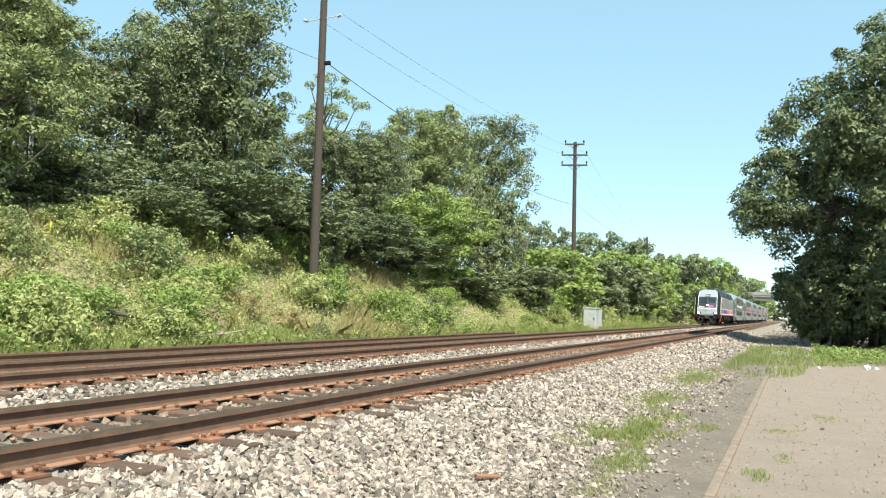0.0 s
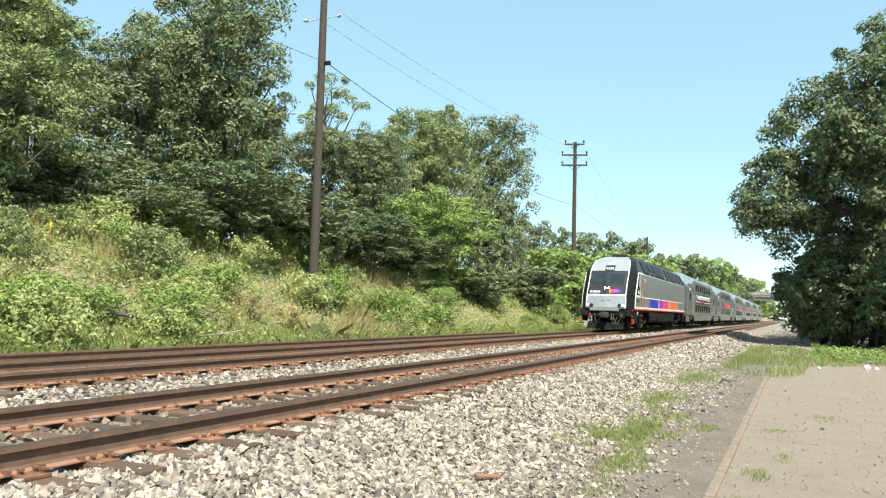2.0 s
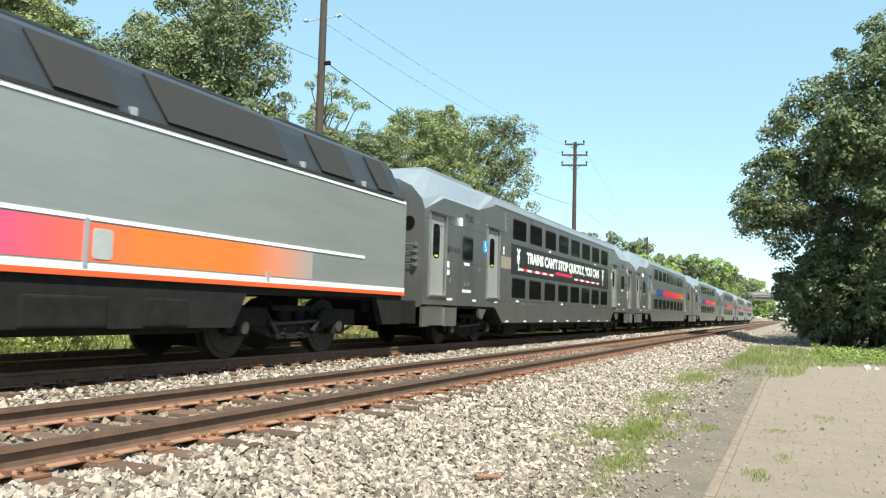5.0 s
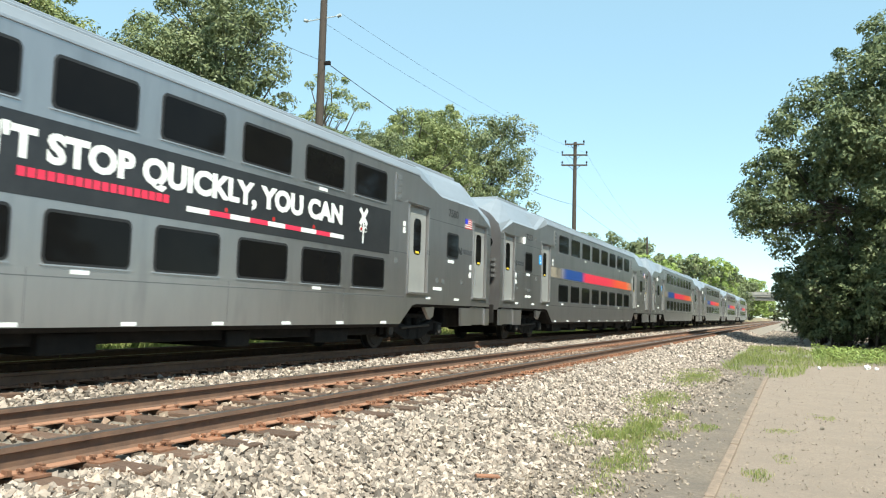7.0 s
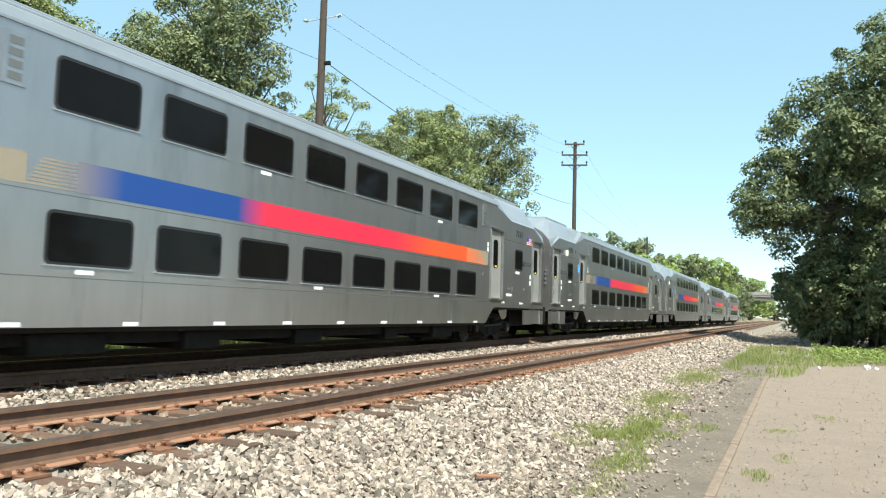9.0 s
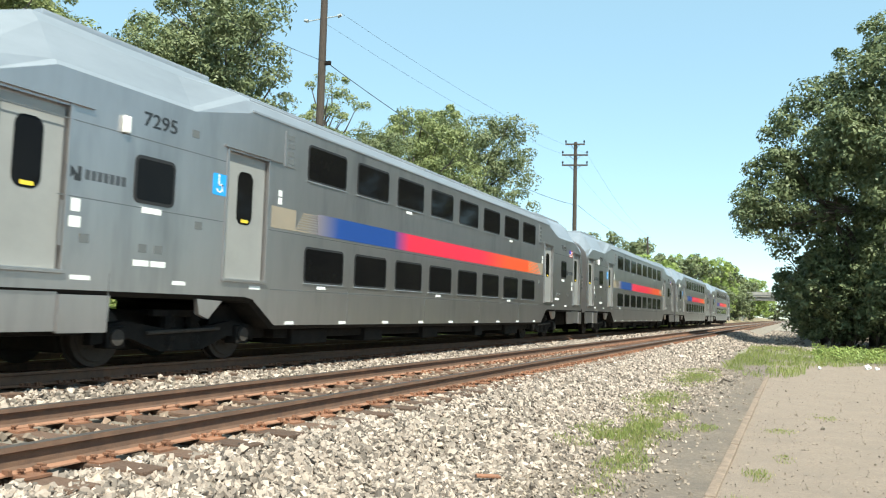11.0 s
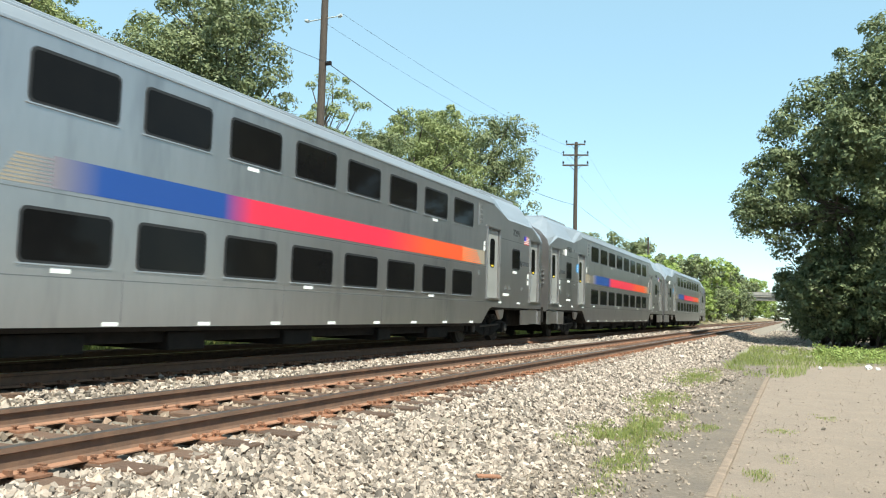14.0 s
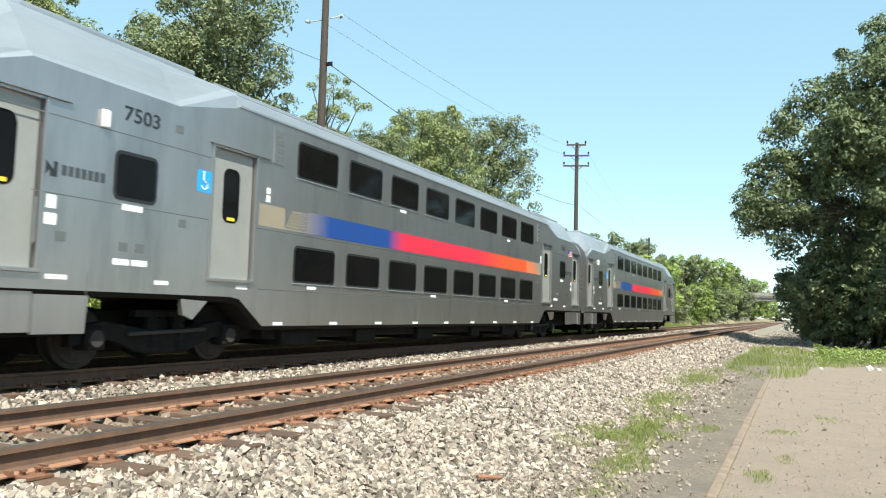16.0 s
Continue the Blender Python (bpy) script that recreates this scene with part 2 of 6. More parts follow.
def fbm(x, y, s, seed=0.0):
    return noise.fractal(Vector((x * s, y * s, seed)), 1.0, 2.0, 4)


def tube_bm(bm, pts, radii, n=8, mi=0):
    """One closed tube through points, with a radius at each."""
    pts = [Vector(p) for p in pts]
    secs = []
    for i, p in enumerate(pts):
        d = (pts[min(i + 1, len(pts) - 1)] - pts[max(i - 1, 0)]).normalized()
        u = d.cross(Vector((0.31, 0.93, 0.2))).normalized()
        w = d.cross(u)
        secs.append([p + (u * math.cos(6.28318 * k / n) + w * math.sin(6.28318 * k / n)) * radii[i] for k in range(n)])
    rings = [[bm.verts.new(q) for q in s] for s in secs]
    for s, t in zip(rings, rings[1:]):
        for k in range(n):
            bm.faces.new((s[k], s[(k + 1) % n], t[(k + 1) % n], t[k])).material_index = mi
    bm.faces.new(rings[0][::-1]).material_index = mi
    bm.faces.new(rings[-1]).material_index = mi
    return bm
# ---- ground ----
TRACKS = {"near": -5.18, "far": -9.41}
NEAR, FAR = -5.18, -9.41


def step(a, b, v):
    t = min(max((v - a) / (b - a), 0), 1)
    return t * t * (3 - 2 * t)


def ground_z(x, y):
    """Height of the ground: lot, ballast shoulder, track bed, bank."""
    z = -0.6 + 0.37 * step(-2.6, -4.0, x)
    z += 0.02 * fbm(x, y, 0.5) * (1 if x > -2.6 else 0.3)
    if x < -6.65 and x > -8.05:
        z -= 0.06 * (1 - abs(x + 7.35) / 0.7)
    if x < -11.2:
        z -= 0.12 * step(-11.2, -12.0, x)
        top = 3.1 - 2.1 * step(30, 75, y) + 0.5 * step(90, 200, y)
        z += top * step(-12.4, -18.6, x) + 0.25 * fbm(x, y, 0.25, 3) * step(-12.6, -15.5, x)
    if x > 1.5:
        z += 0.5 * step(2.5, 9, x) * step(25, 34, y)
    return z


def lattice(xs, ys, dz=0.0):
    v = np.array([(x, y, ground_z(x, y) + dz) for y in ys for x in xs])
    nx = len(xs)
    f = np.array([(j * nx + i, j * nx + i + 1, (j + 1) * nx + i + 1, (j + 1) * nx + i) for j in range(len(ys) - 1) for i in range(nx - 1)])
    return v, f


xs = [-900, -400, -150, -70, -40, -30, -25, -22, -20] + [-19 + 0.5 * i for i in range(16)] + [-11.6, -11.4, -11.2, -9.4, -8.05, -7.7, -7.35, -7.0, -6.65, -5.3, -4.0] \
    + [-3.95 + 0.13 * i for i in range(12)] + [-2.3 + 0.3 * i for i in range(14)] + [2.5, 3.5, 5, 7, 9, 14, 25, 60, 150, 400, 900]
xs = sorted(set(xs) | {-0.66})
ys = [-900, -300, -100, -40, -20, -10] + [-6 + 0.4 * i for i in range(100)] + [34 + 2 * i for i in range(40)] + [120, 140, 170, 200, 250, 300, 400, 600, 1200, 3000]
v, f = lattice(xs, ys)
me = mesh_from("ground", v, f, M_BANK)
me.materials.append(M_BALLAST_BED)
me.materials.append(M_DIRT)
me.materials.append(M_GRAVEL)
me.materials.append(M_PATH)
for p in me.polygons:
    c = p.center
    p.material_index = 0 if c.x < -11.6 else 1 if c.x < -2.45 + 0.25 * fbm(0, c.y, 0.4, 9) else (4 if c.y > 36 and c.x < 3 else 2) if c.x < -0.66 or c.y > 31 else 3
    p.use_smooth = True
tagged(new("ground", me), "gravel lot, dirt strip, ballast and grassy bank", "ground", kind="structure")

# old flush kerb along the edge of the lot
bm = bmesh.new()
y = -2.0
while y < 22:
    ln = 2.95
    box(bm, -0.7, -0.61, y, y + ln, -0.8, -0.572 + 0.012 * random.random(), bevel=0.014)
    y += 3.0
tagged(part("kerb", bm, M_KERB), "weathered flush concrete kerb along the dirt strip", "kerb", kind="structure")

# ---- tracks ----
RAIL = [(-0.036, 0), (0.036, 0), (0.037, -0.035), (0.012, -0.048), (0.0085, -0.07), (0.0085, -0.13), (0.02, -0.15), (0.07, -0.162), (0.07, -0.172),
        (-0.07, -0.172), (-0.07, -0.162), (-0.02, -0.15), (-0.0085, -0.13), (-0.0085, -0.07), (-0.012, -0.048), (-0.037, -0.035)]


def rail_mesh(y0, y1):
    bm = bmesh.new()
    loft(bm, [[(x, y, z) for x, z in RAIL] for y in (y0, y1)])
    for fc in bm.faces:
        c = fc.calc_center_median()
        fc.material_index = 0 if c.z > -0.034 and fc.normal.z > 0.5 else 2 if c.z < -0.145 else 1
    return bm


tie_bm = bmesh.new()
box(tie_bm, -1.3, 1.3, -0.115, 0.115, -0.36, -0.185, bevel=0.012)
tie_me = bpy.data.meshes.new("sleeper")
tie_bm.to_mesh(tie_me)
tie_me.materials.append(M_TIE)
plate_bm = bmesh.new()
box(plate_bm, -0.19, 0.19, -0.09, 0.09, -0.188, -0.17)
for sx, sy in ((-0.085, 0.05), (0.085, -0.05), (0.088, 0.055), (-0.15, -0.06), (0.15, 0.06)):
    box(plate_bm, sx - 0.011, sx + 0.011, sy - 0.011, sy + 0.011, -0.175, -0.135 if abs(sx) > 0.1 else -0.142)
    box(plate_bm, sx - 0.02, sx + 0.02, sy - 0.016, sy + 0.016, -0.146, -0.132)
for sy in (-0.14, 0.1):
    box(plate_bm, 0.03, 0.085, sy, sy + 0.03, -0.168, -0.13)
plate_me = bpy.data.meshes.new("tie_plate")
plate_bm.to_mesh(plate_me)
plate_me.materials.append(M_RUST)
for key, cx in TRACKS.items():
    track = root("railway_track", pose(cx, 0, 0), "railway track with worn steel rails on wooden sleepers in ballast", "railway track", "railway tracks", "structure")
    for sx in (-0.755, 0.755):
        r = part("rail", rail_mesh(-30, 420), [M_RAIL_TOP, M_RAIL_WEB, M_RAIL_FOOT], track)
        r.location.x = sx
    for i in range(150):
        y = -1.5 + 0.55 * i + random.uniform(-0.03, 0.03)
        shared("sleeper", tie_me, track, pose(random.uniform(-0.05, 0.05), y, random.uniform(-0.012, 0.006), 0, 0, random.uniform(-0.8, 0.8)))
        if i < 110:
            for sx in (-0.755, 0.755):
                shared("tie_plate", plate_me, track, pose(sx, y, 0, 0, 0, 0 if sx > 0 else 180))
    bm = bmesh.new()
    for i in range(360):
        y = -1.5 + 0.55 * (150 + i)
        box(bm, -1.3, 1.3, y - 0.115, y + 0.115, -0.3, -0.185)
    far_ties = part("far_sleepers", bm, M_TIE, track)
    far_ties["kind"] = "stuff"
# a spare rail lies beyond the far track
bm = rail_mesh(-8, 36)
spare = tagged(part("spare_rail", bm, [M_RAIL_WEB, M_RAIL_WEB, M_RAIL_FOOT]), "rusty spare rail lying beside the far track", "rail")
spare.matrix_basis = pose(-12.35, 0, -0.06, 0, 0, 0)


# ballast stones
def stones(name, n, xr, yr, size, seed, sink=0.3, keep=None, material=None):
    rng = np.random.default_rng(seed)
    x, y = rng.uniform(*xr, n), rng.uniform(*yr, n)
    if keep:
        k = np.array([keep(a, b) for a, b in zip(x, y)])
        x, y = x[k], y[k]
        n = len(x)
    s = rng.uniform(0.6, 1.35, n) * size
    cube = np.array([(a, b, c) for a in (-1, 1) for b in (-1, 1) for c in (-1, 1)], float) * 0.5
    p = cube[None] * s[:, None, None] * rng.uniform(0.45, 1.2, (n, 1, 3)) + rng.normal(0, 0.2, (n, 8, 3)) * s[:, None, None]
    a = rng.normal(0, 1, (n, 4))
    a /= np.linalg.norm(a, axis=1)[:, None]
    w, i, j, k = a.T
    R = np.array([[1 - 2 * (j * j + k * k), 2 * (i * j - k * w), 2 * (i * k + j * w)], [2 * (i * j + k * w), 1 - 2 * (i * i + k * k), 2 * (j * k - i * w)],
                  [2 * (i * k - j * w), 2 * (j * k + i * w), 1 - 2 * (i * i + j * j)]]).transpose(2, 0, 1)
    p = np.einsum("nij,nkj->nki", R, p)
    z = np.array([ground_z(u, q) for u, q in zip(x, y)]) + s * sink + rng.uniform(-0.012, 0.012, n)
    p += np.stack([x, y, z], 1)[:, None]
    q = np.array([(0, 1, 3, 2), (4, 6, 7, 5), (0, 4, 5, 1), (2, 3, 7, 6), (0, 2, 6, 4), (1, 5, 7, 3)])
    f = (np.arange(n)[:, None, None] * 8 + q[None]).reshape(-1, 4)
    me = mesh_from(name, p.reshape(-1, 3), f, material or M_STONE)
    me.polygons.foreach_set("use_smooth", [False] * len(me.polygons))
    return tagged(new(name, me), "pale grey and tan crushed stone ballast", "ballast", kind="stuff")


def off_rail(x, y):
    return min(abs(x - NEAR - s) for s in (-0.755, 0.755)) > 0.13 and min(abs(x - FAR - s) for s in (-0.755, 0.755)) > 0.13


def shoulder(x, y):
    if x < -4.0 + 0.25 * fbm(x, y, 3.1, 2) and abs(((y + 1.5 + 0.275) % 0.55) - 0.275) < 0.1:
        return False
    return x < -2.4 + 0.5 * fbm(x, y, 0.7, 5) + 0.1 and off_rail(x, y)


stones("ballast", 15000, (-4.3, -1.6), (2.6, 7), 0.038, 1, keep=shoulder)
stones("ballast", 26000, (-4.3, -1.6), (7, 26), 0.042, 11, keep=shoulder)


def strewn(x, y):
    """Loose stones thin out from the ballast's edge towards the kerb."""
    k = (-0.75 - x) / 1.7
    return random.random() < max(k, 0) ** 1.6 + 0.25 * max(fbm(x, y, 1.3, 8), 0) + 0.03


random.seed(77)
for n_, yr_, sz_, sd_ in ((7000, (2.6, 8), 0.022, 21), (6000, (8, 26), 0.027, 22)):
    tagged(stones("loose_stones", n_, (-2.6, -0.75), yr_, sz_, sd_, sink=0.15, keep=strewn, material=M_PEBBLE), "small dirty stones strewn over the dirt strip", "stones", kind="stuff")
tagged(stones("loose_stones", 5000, (-2.5, -1.2), (2.6, 22), 0.034, 25, sink=0.2, keep=strewn), "pale stones strayed from the ballast", "stones", kind="stuff")
tagged(stones("loose_stones", 2600, (-0.6, 4.5), (3.4, 14), 0.011, 23, sink=0.15, material=M_PEBBLE), "fine pebbles in the gravel lot", "stones", kind="stuff")
tagged(stones("loose_stones", 1000, (-0.6, 8), (12, 30), 0.015, 24, sink=0.15, material=M_PEBBLE), "fine pebbles in the gravel lot", "stones", kind="stuff")
stones("ballast", 8000, (-4.3, -1.9), (26, 75), 0.075, 2, keep=shoulder)
stones("ballast", 3000, (-2.6, 0.6), (38, 110), 0.06, 9)
stones("ballast", 11000, (-8.45, -6.25), (4, 36), 0.045, 3, keep=off_rail)
stones("ballast", 3000, (-8.45, -6.25), (36, 100), 0.09, 4, keep=off_rail)


def in_crib(x, y):
    return off_rail(x, y) and abs(((y + 1.5 + 0.275) % 0.55) - 0.275) > 0.12


stones("ballast", 5500, (-6.4, -3.95), (2.3, 26), 0.045, 6, sink=0.5, keep=in_crib, material=M_STONE_RUST)
stones("ballast", 2500, (-11.9, -8.3), (5, 40), 0.055, 7, sink=0.2, keep=in_crib, material=M_STONE_RUST)
# ---- plants ----
def leaves(rng, centres, radii, per, size, flat=0.75, droop=0.0, dome=0.45):
    """Pointed leaves scattered over the shells of clumps; returns vertices and faces."""
    n = len(centres)
    c = np.repeat(np.asarray(centres), per, 0)
    r = np.repeat(np.asarray(radii), per, 0)
    d = rng.normal(0, 1, (n * per, 3))
    d /= np.linalg.norm(d, axis=1)[:, None]
    d[:, 2] += dome
    d /= np.linalg.norm(d, axis=1)[:, None]
    p = c + d * (r * rng.uniform(0.25, 1.0, n * per) ** 0.4 * rng.uniform(0.85, 1.15, n * per))[:, None] * np.array([1, 1, flat])
    nrm = d * 1.3 + rng.normal(0, 0.5, d.shape) + np.array([0, 0, 0.25])
    nrm /= np.linalg.norm(nrm, axis=1)[:, None]
    a = np.cross(nrm, rng.normal(0, 1, nrm.shape))
    a[:, 2] -= droop
    a /= np.linalg.norm(a, axis=1)[:, None] + 1e-9
    b = np.cross(nrm, a)
    s = (size * rng.uniform(0.55, 1.4, n * per))[:, None]
    v = np.stack([p - a * s * 0.45 + b * s * 0.34, p - a * s * 0.4 - b * s * 0.36, p + a * s * 0.66], 1)
    return v.reshape(-1, 3), np.arange(n * per * 3).reshape(-1, 3)


def limb(bm, a, b, r0, r1, rng, n=6, bend=0.12):
    a, b = Vector(a), Vector(b)
    k = 3
    pts = [a] + [a.lerp(b, i / k) + Vector(rng.normal(0, bend, 3)) * (b - a).length * (0.4 if i < k else 0) for i in range(1, k + 1)]
    tube_bm(bm, pts, [r0 + (r1 - r0) * i / k for i in range(k + 1)], n)


def tree(seed, height, width, base, clumps, per, leaf, material, bark, label, category="tree", name="tree", flat=0.8, lean=(0, 0), top_heavy=0.5, hollow=0.55, lobes=None, clump=0.1):
    """A tapered trunk with limbs to the clumps of a crown."""
    rng = np.random.default_rng(seed)
    ob = root(name, Matrix(), label, category)
    cz = base + (height - base) * top_heavy
    pts, rad = [], []
    given = lobes
    lobes = given or [(rng.uniform(-0.35, 0.35) * width, rng.uniform(-0.35, 0.35) * width, base + (height - base) * rng.uniform(0.3, 0.85)) for _ in range(7)] + [(0, 0, cz)]
    while len(pts) < clumps:
        d = rng.normal(0, 1, 3)
        d /= np.linalg.norm(d)
        k = rng.uniform(hollow, 1.0)
        if given:
            lx, ly, lz, lr = lobes[rng.integers(len(lobes))]
            p = np.array([lx, ly, lz]) + d * k * lr
            if 0 < p[2] < height:
                pts.append(p)
                rad.append(rng.uniform(0.5, 1.25) * clump * width)
            continue
        lx, ly, lz = lobes[rng.integers(len(lobes))]
        half = min(height - lz, lz - base, 0.42 * (height - base)) + 0.05 * height
        p = np.array([lx + d[0] * k * width * 0.33, ly + d[1] * k * width * 0.33, lz + d[2] * k * half])
        if p[2] < base * 0.8 or p[2] > height:
            continue
        p[:2] += np.array(lean) * p[2] / height
        pts.append(p)
        rad.append(rng.uniform(0.5, 1.25) * width * clump)
    bm = bmesh.new()
    top = Vector((lean[0] * 0.7, lean[1] * 0.7, height * 0.72))
    limb(bm, (0, 0, -0.5), top, 0.022 * height + 0.06, 0.04, rng, 9, 0.04)
    for i in rng.choice(len(pts), min(len(pts), 26), replace=False):
        p = Vector(pts[i])
        h = max(base * 0.6, p.z - rng.uniform(0.15, 0.35) * height)
        st = Vector((top.x * h / top.z, top.y * h / top.z, h)) if h < top.z else top
        limb(bm, st, p, 0.006 * height + 0.02, 0.015, rng, 5)
    part("trunk", bm, bark, ob, smooth=True)
    v, f = leaves(rng, pts, rad, per, leaf, flat)
    crown = new("crown", mesh_from("crown", v, f, material))
    crown.parent = ob
    return ob


def place(ob, x, y, turn=0.0, scale=1.0, z=None):
    ob.matrix_basis = Matrix.LocRotScale((x, y, ground_z(x, y) - 0.05 if z is None else z), Euler((0, 0, radians(turn))), (scale,) * 3)
    return ob


def again(ob, x, y, turn, scale, label="", z=None):
    c = copy_thing(ob, pose(0, 0, 0))
    place(c, x, y, turn, scale, z)
    if label:
        c["label"] = label
    return c


LBL_A = "tall broad-leaved tree with a dense dark green crown"
LBL_B = "tall leafy tree with a mid green uneven crown"
LBL_C = "small bright yellow-green leafy tree on the bank"
LBL_D = "leafy shrub-like tree growing on the bank"
LBL_F = "distant rounded dark green tree"
LBL_H = "bushy mid green tree of the hedgerow beside the track"
KIND = {  # one or two models of each kind: height, width, thing
    "oak": [(12.0, 7.0, tree(11, 12, 7, 0.8, 250, 150, 0.15, L_DARK, M_BARK, LBL_A)), (12.0, 7.0, tree(21, 12, 7, 0.5, 250, 150, 0.15, L_DARK, M_BARK, LBL_A))],
    "ash": [(12.0, 7.0, tree(12, 12, 7, 0.8, 240, 150, 0.15, L_MID, M_BARK, LBL_B))],
    "maple": [(6.0, 5.6, tree(13, 6.0, 5.6, 0.3, 170, 220, 0.12, L_LIGHT, M_BARK, LBL_C))],
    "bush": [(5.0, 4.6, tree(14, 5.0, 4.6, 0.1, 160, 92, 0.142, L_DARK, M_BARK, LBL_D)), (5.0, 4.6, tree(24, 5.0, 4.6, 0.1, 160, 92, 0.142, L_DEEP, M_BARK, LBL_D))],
    "sapling": [(12.0, 4.4, tree(15, 12.0, 4.4, 3.5, 60, 120, 0.12, L_MID, M_BARK, "slender sparse tree with open thin branches", hollow=0.2))],
    "far": [(12.0, 9.0, tree(16, 12.0, 9.0, 0.5, 130, 90, 0.36, L_DARK, M_BARK, LBL_F))],
    "hedge": [(7.0, 6.5, tree(17, 7.0, 6.5, 0.0, 150, 54, 0.29, L_LIGHT, M_BARK, LBL_H)), (7.0, 6.5, tree(18, 7.0, 6.5, 0.0, 150, 54, 0.29, L_DARK, M_BARK, LBL_H))],
}
PLAN = [
    ("ash", -19.0, 13.1, 4.6, 9.9), ("oak", -20.0, 11.0, 5.2, 11.5), ("oak", -23.0, 22.0, 5.4, 11.0), ("oak", -22.0, 25.7, 6.6, 14.1),
    ("ash", -27.0, 28.8, 5.6, 15.0), ("sapling", -25.0, 37.4, 4.6, 15.1), ("oak", -20.0, 33.7, 5.0, 10.0), ("ash", -23.0, 45.6, 7.6, 15.0),
    ("oak", -24.0, 61.1, 8.4, 17.6), ("maple", -16.5, 36.0, 6.0, 6.8), ("bush", -18.0, 25.3, 5.0, 5.8), ("bush", -18.5, 21.3, 4.8, 5.8),
    ("bush", -18.0, 49.4, 5.3, 9.4), ("bush", -17.5, 28.8, 4.5, 5.2), ("bush", -19.0, 16.2, 4.0, 5.4), ("bush", -19.5, 13.5, 4.0, 4.6), ("bush", -18.5, 18.5, 3.4, 4.6),
    ("bush", -17.5, 32.6, 4.2, 4.5), ("bush", -18.5, 40.5, 5.0, 7.0), ("oak", -22.5, 39.5, 5.5, 11.0), ("oak", -27.5, 21.0, 7.0, 12.5), ("oak", -26.5, 16.0, 7.0, 12.0),
    ("ash", -25.0, 53.0, 6.5, 14.5), ("oak", -30.0, 37.0, 7.0, 12.0), ("bush", -21.5, 31.0, 5.0, 6.5), ("bush", -22.0, 24.0, 5.0, 6.5), ("bush", -22.0, 19.0, 5.0, 6.3),
    ("far", -26.0, 80.5, 6.5, 11.2), ("far", -28.0, 101.5, 7.5, 12.4), ("far", -25.0, 117.8, 10.7, 13.5), ("far", -25.0, 139.0, 8.0, 14.2),
    ("hedge", -16.0, 48.5, 4.6, 4.2), ("hedge", -17.0, 59.2, 6.4, 6.3), ("hedge", -16.4, 66.3, 6.4, 6.1), ("hedge", -19.0, 86.6, 7.8, 8.4),
    ("hedge", -15.8, 80.0, 6.0, 6.0), ("hedge", -16.0, 96.6, 7.6, 8.1), ("hedge", -16.5, 119.6, 8.6, 10.5), ("hedge", -16.0, 140.0, 9.2, 12.1),
    ("hedge", -15.5, 164.3, 9.5, 12.3), ("hedge", -15.5, 198.7, 10.0, 13.3), ("hedge", -15.0, 242.3, 11.0, 13.5), ("hedge", -15.0, 304.9, 13.0, 16.2),
    ("hedge", -14.8, 71.2, 4.4, 3.9), ("hedge", -14.8, 89.5, 5.0, 5.0), ("hedge", -14.9, 108.0, 5.4, 5.2), ("hedge", -15.0, 129.0, 6.4, 6.4), ("hedge", -15.0, 156.0, 7.0, 7.0),
    ("hedge", -15.0, 186.0, 7.6, 8.0), ("hedge", -15.2, 224.0, 8.4, 9.0), ("hedge", -20.0, 108.0, 8.5, 9.0), ("hedge", -15.9, 40.0, 4.4, 3.3), ("hedge", -19.5, 73.0, 8.0, 7.2),
    ("hedge", -17.5, 280.0, 12.0, 13.5), ("hedge", -20.0, 345.0, 16.0, 14.0), ("hedge", -19.0, 400.0, 18.0, 14.0),
    ("bush", 5.6, 118.0, 9.0, 9.5), ("bush", 5.9, 145.0, 9.0, 9.5), ("bush", 6.4, 180.0, 10.0, 10.0), ("bush", 7.0, 225.0, 11.0, 11.0), ("hedge", 8.0, 300.0, 12.0, 11.0),
    ("hedge", -12.0, 560.0, 26.0, 12.0), ("hedge", 16.0, 500.0, 30.0, 14.0)]
used = set()
rnd = random.Random(5)
for i, (kind, x, y, w, top) in enumerate(PLAN):
    models = KIND[kind]
    h0, w0, model = models[i % len(models)]
    z = ground_z(x, y) - 0.1
    ob = model if model.name not in used else copy_thing(model, pose(0, 0, 0))
    used.add(model.name)
    sw = w / w0
    ob.matrix_basis = Matrix.LocRotScale((x, y, z), Euler((0, 0, rnd.uniform(0, 6.28))), (sw, sw, (top - z - 0.06 * w) / h0))

# the big trees beside the lot
CROWN = [(-2.9, -2, 11.9, 3.5), (-4.7, -3.5, 8.9, 2.9), (0.0, -1, 15.4, 4.0), (-2.2, -1, 6.0, 3.1), (-2.0, 0, 2.9, 2.9), (3.5, -3, 12.5, 5.0), (2.0, -7, 9.5, 4.0),
         (1.5, -3, 3.5, 3.5), (-1.0, -5, 11.0, 3.2), (3.0, 0, 17.5, 3.6), (-1.8, 1, 9.0, 3.6), (0.5, -5, 14.0, 3.0)]
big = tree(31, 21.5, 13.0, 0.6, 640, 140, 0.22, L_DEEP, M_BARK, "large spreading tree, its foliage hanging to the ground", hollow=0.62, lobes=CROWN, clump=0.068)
place(big, 4.5, 53)
again(big, 12.5, 45.5, 40, 0.95)
again(big, 8.2, 74, 20, 0.7)
again(big, 8.4, 97, 330, 0.7)
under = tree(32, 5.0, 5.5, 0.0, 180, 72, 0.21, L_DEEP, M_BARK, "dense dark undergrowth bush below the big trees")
place(under, 2.9, 50.5, 0)
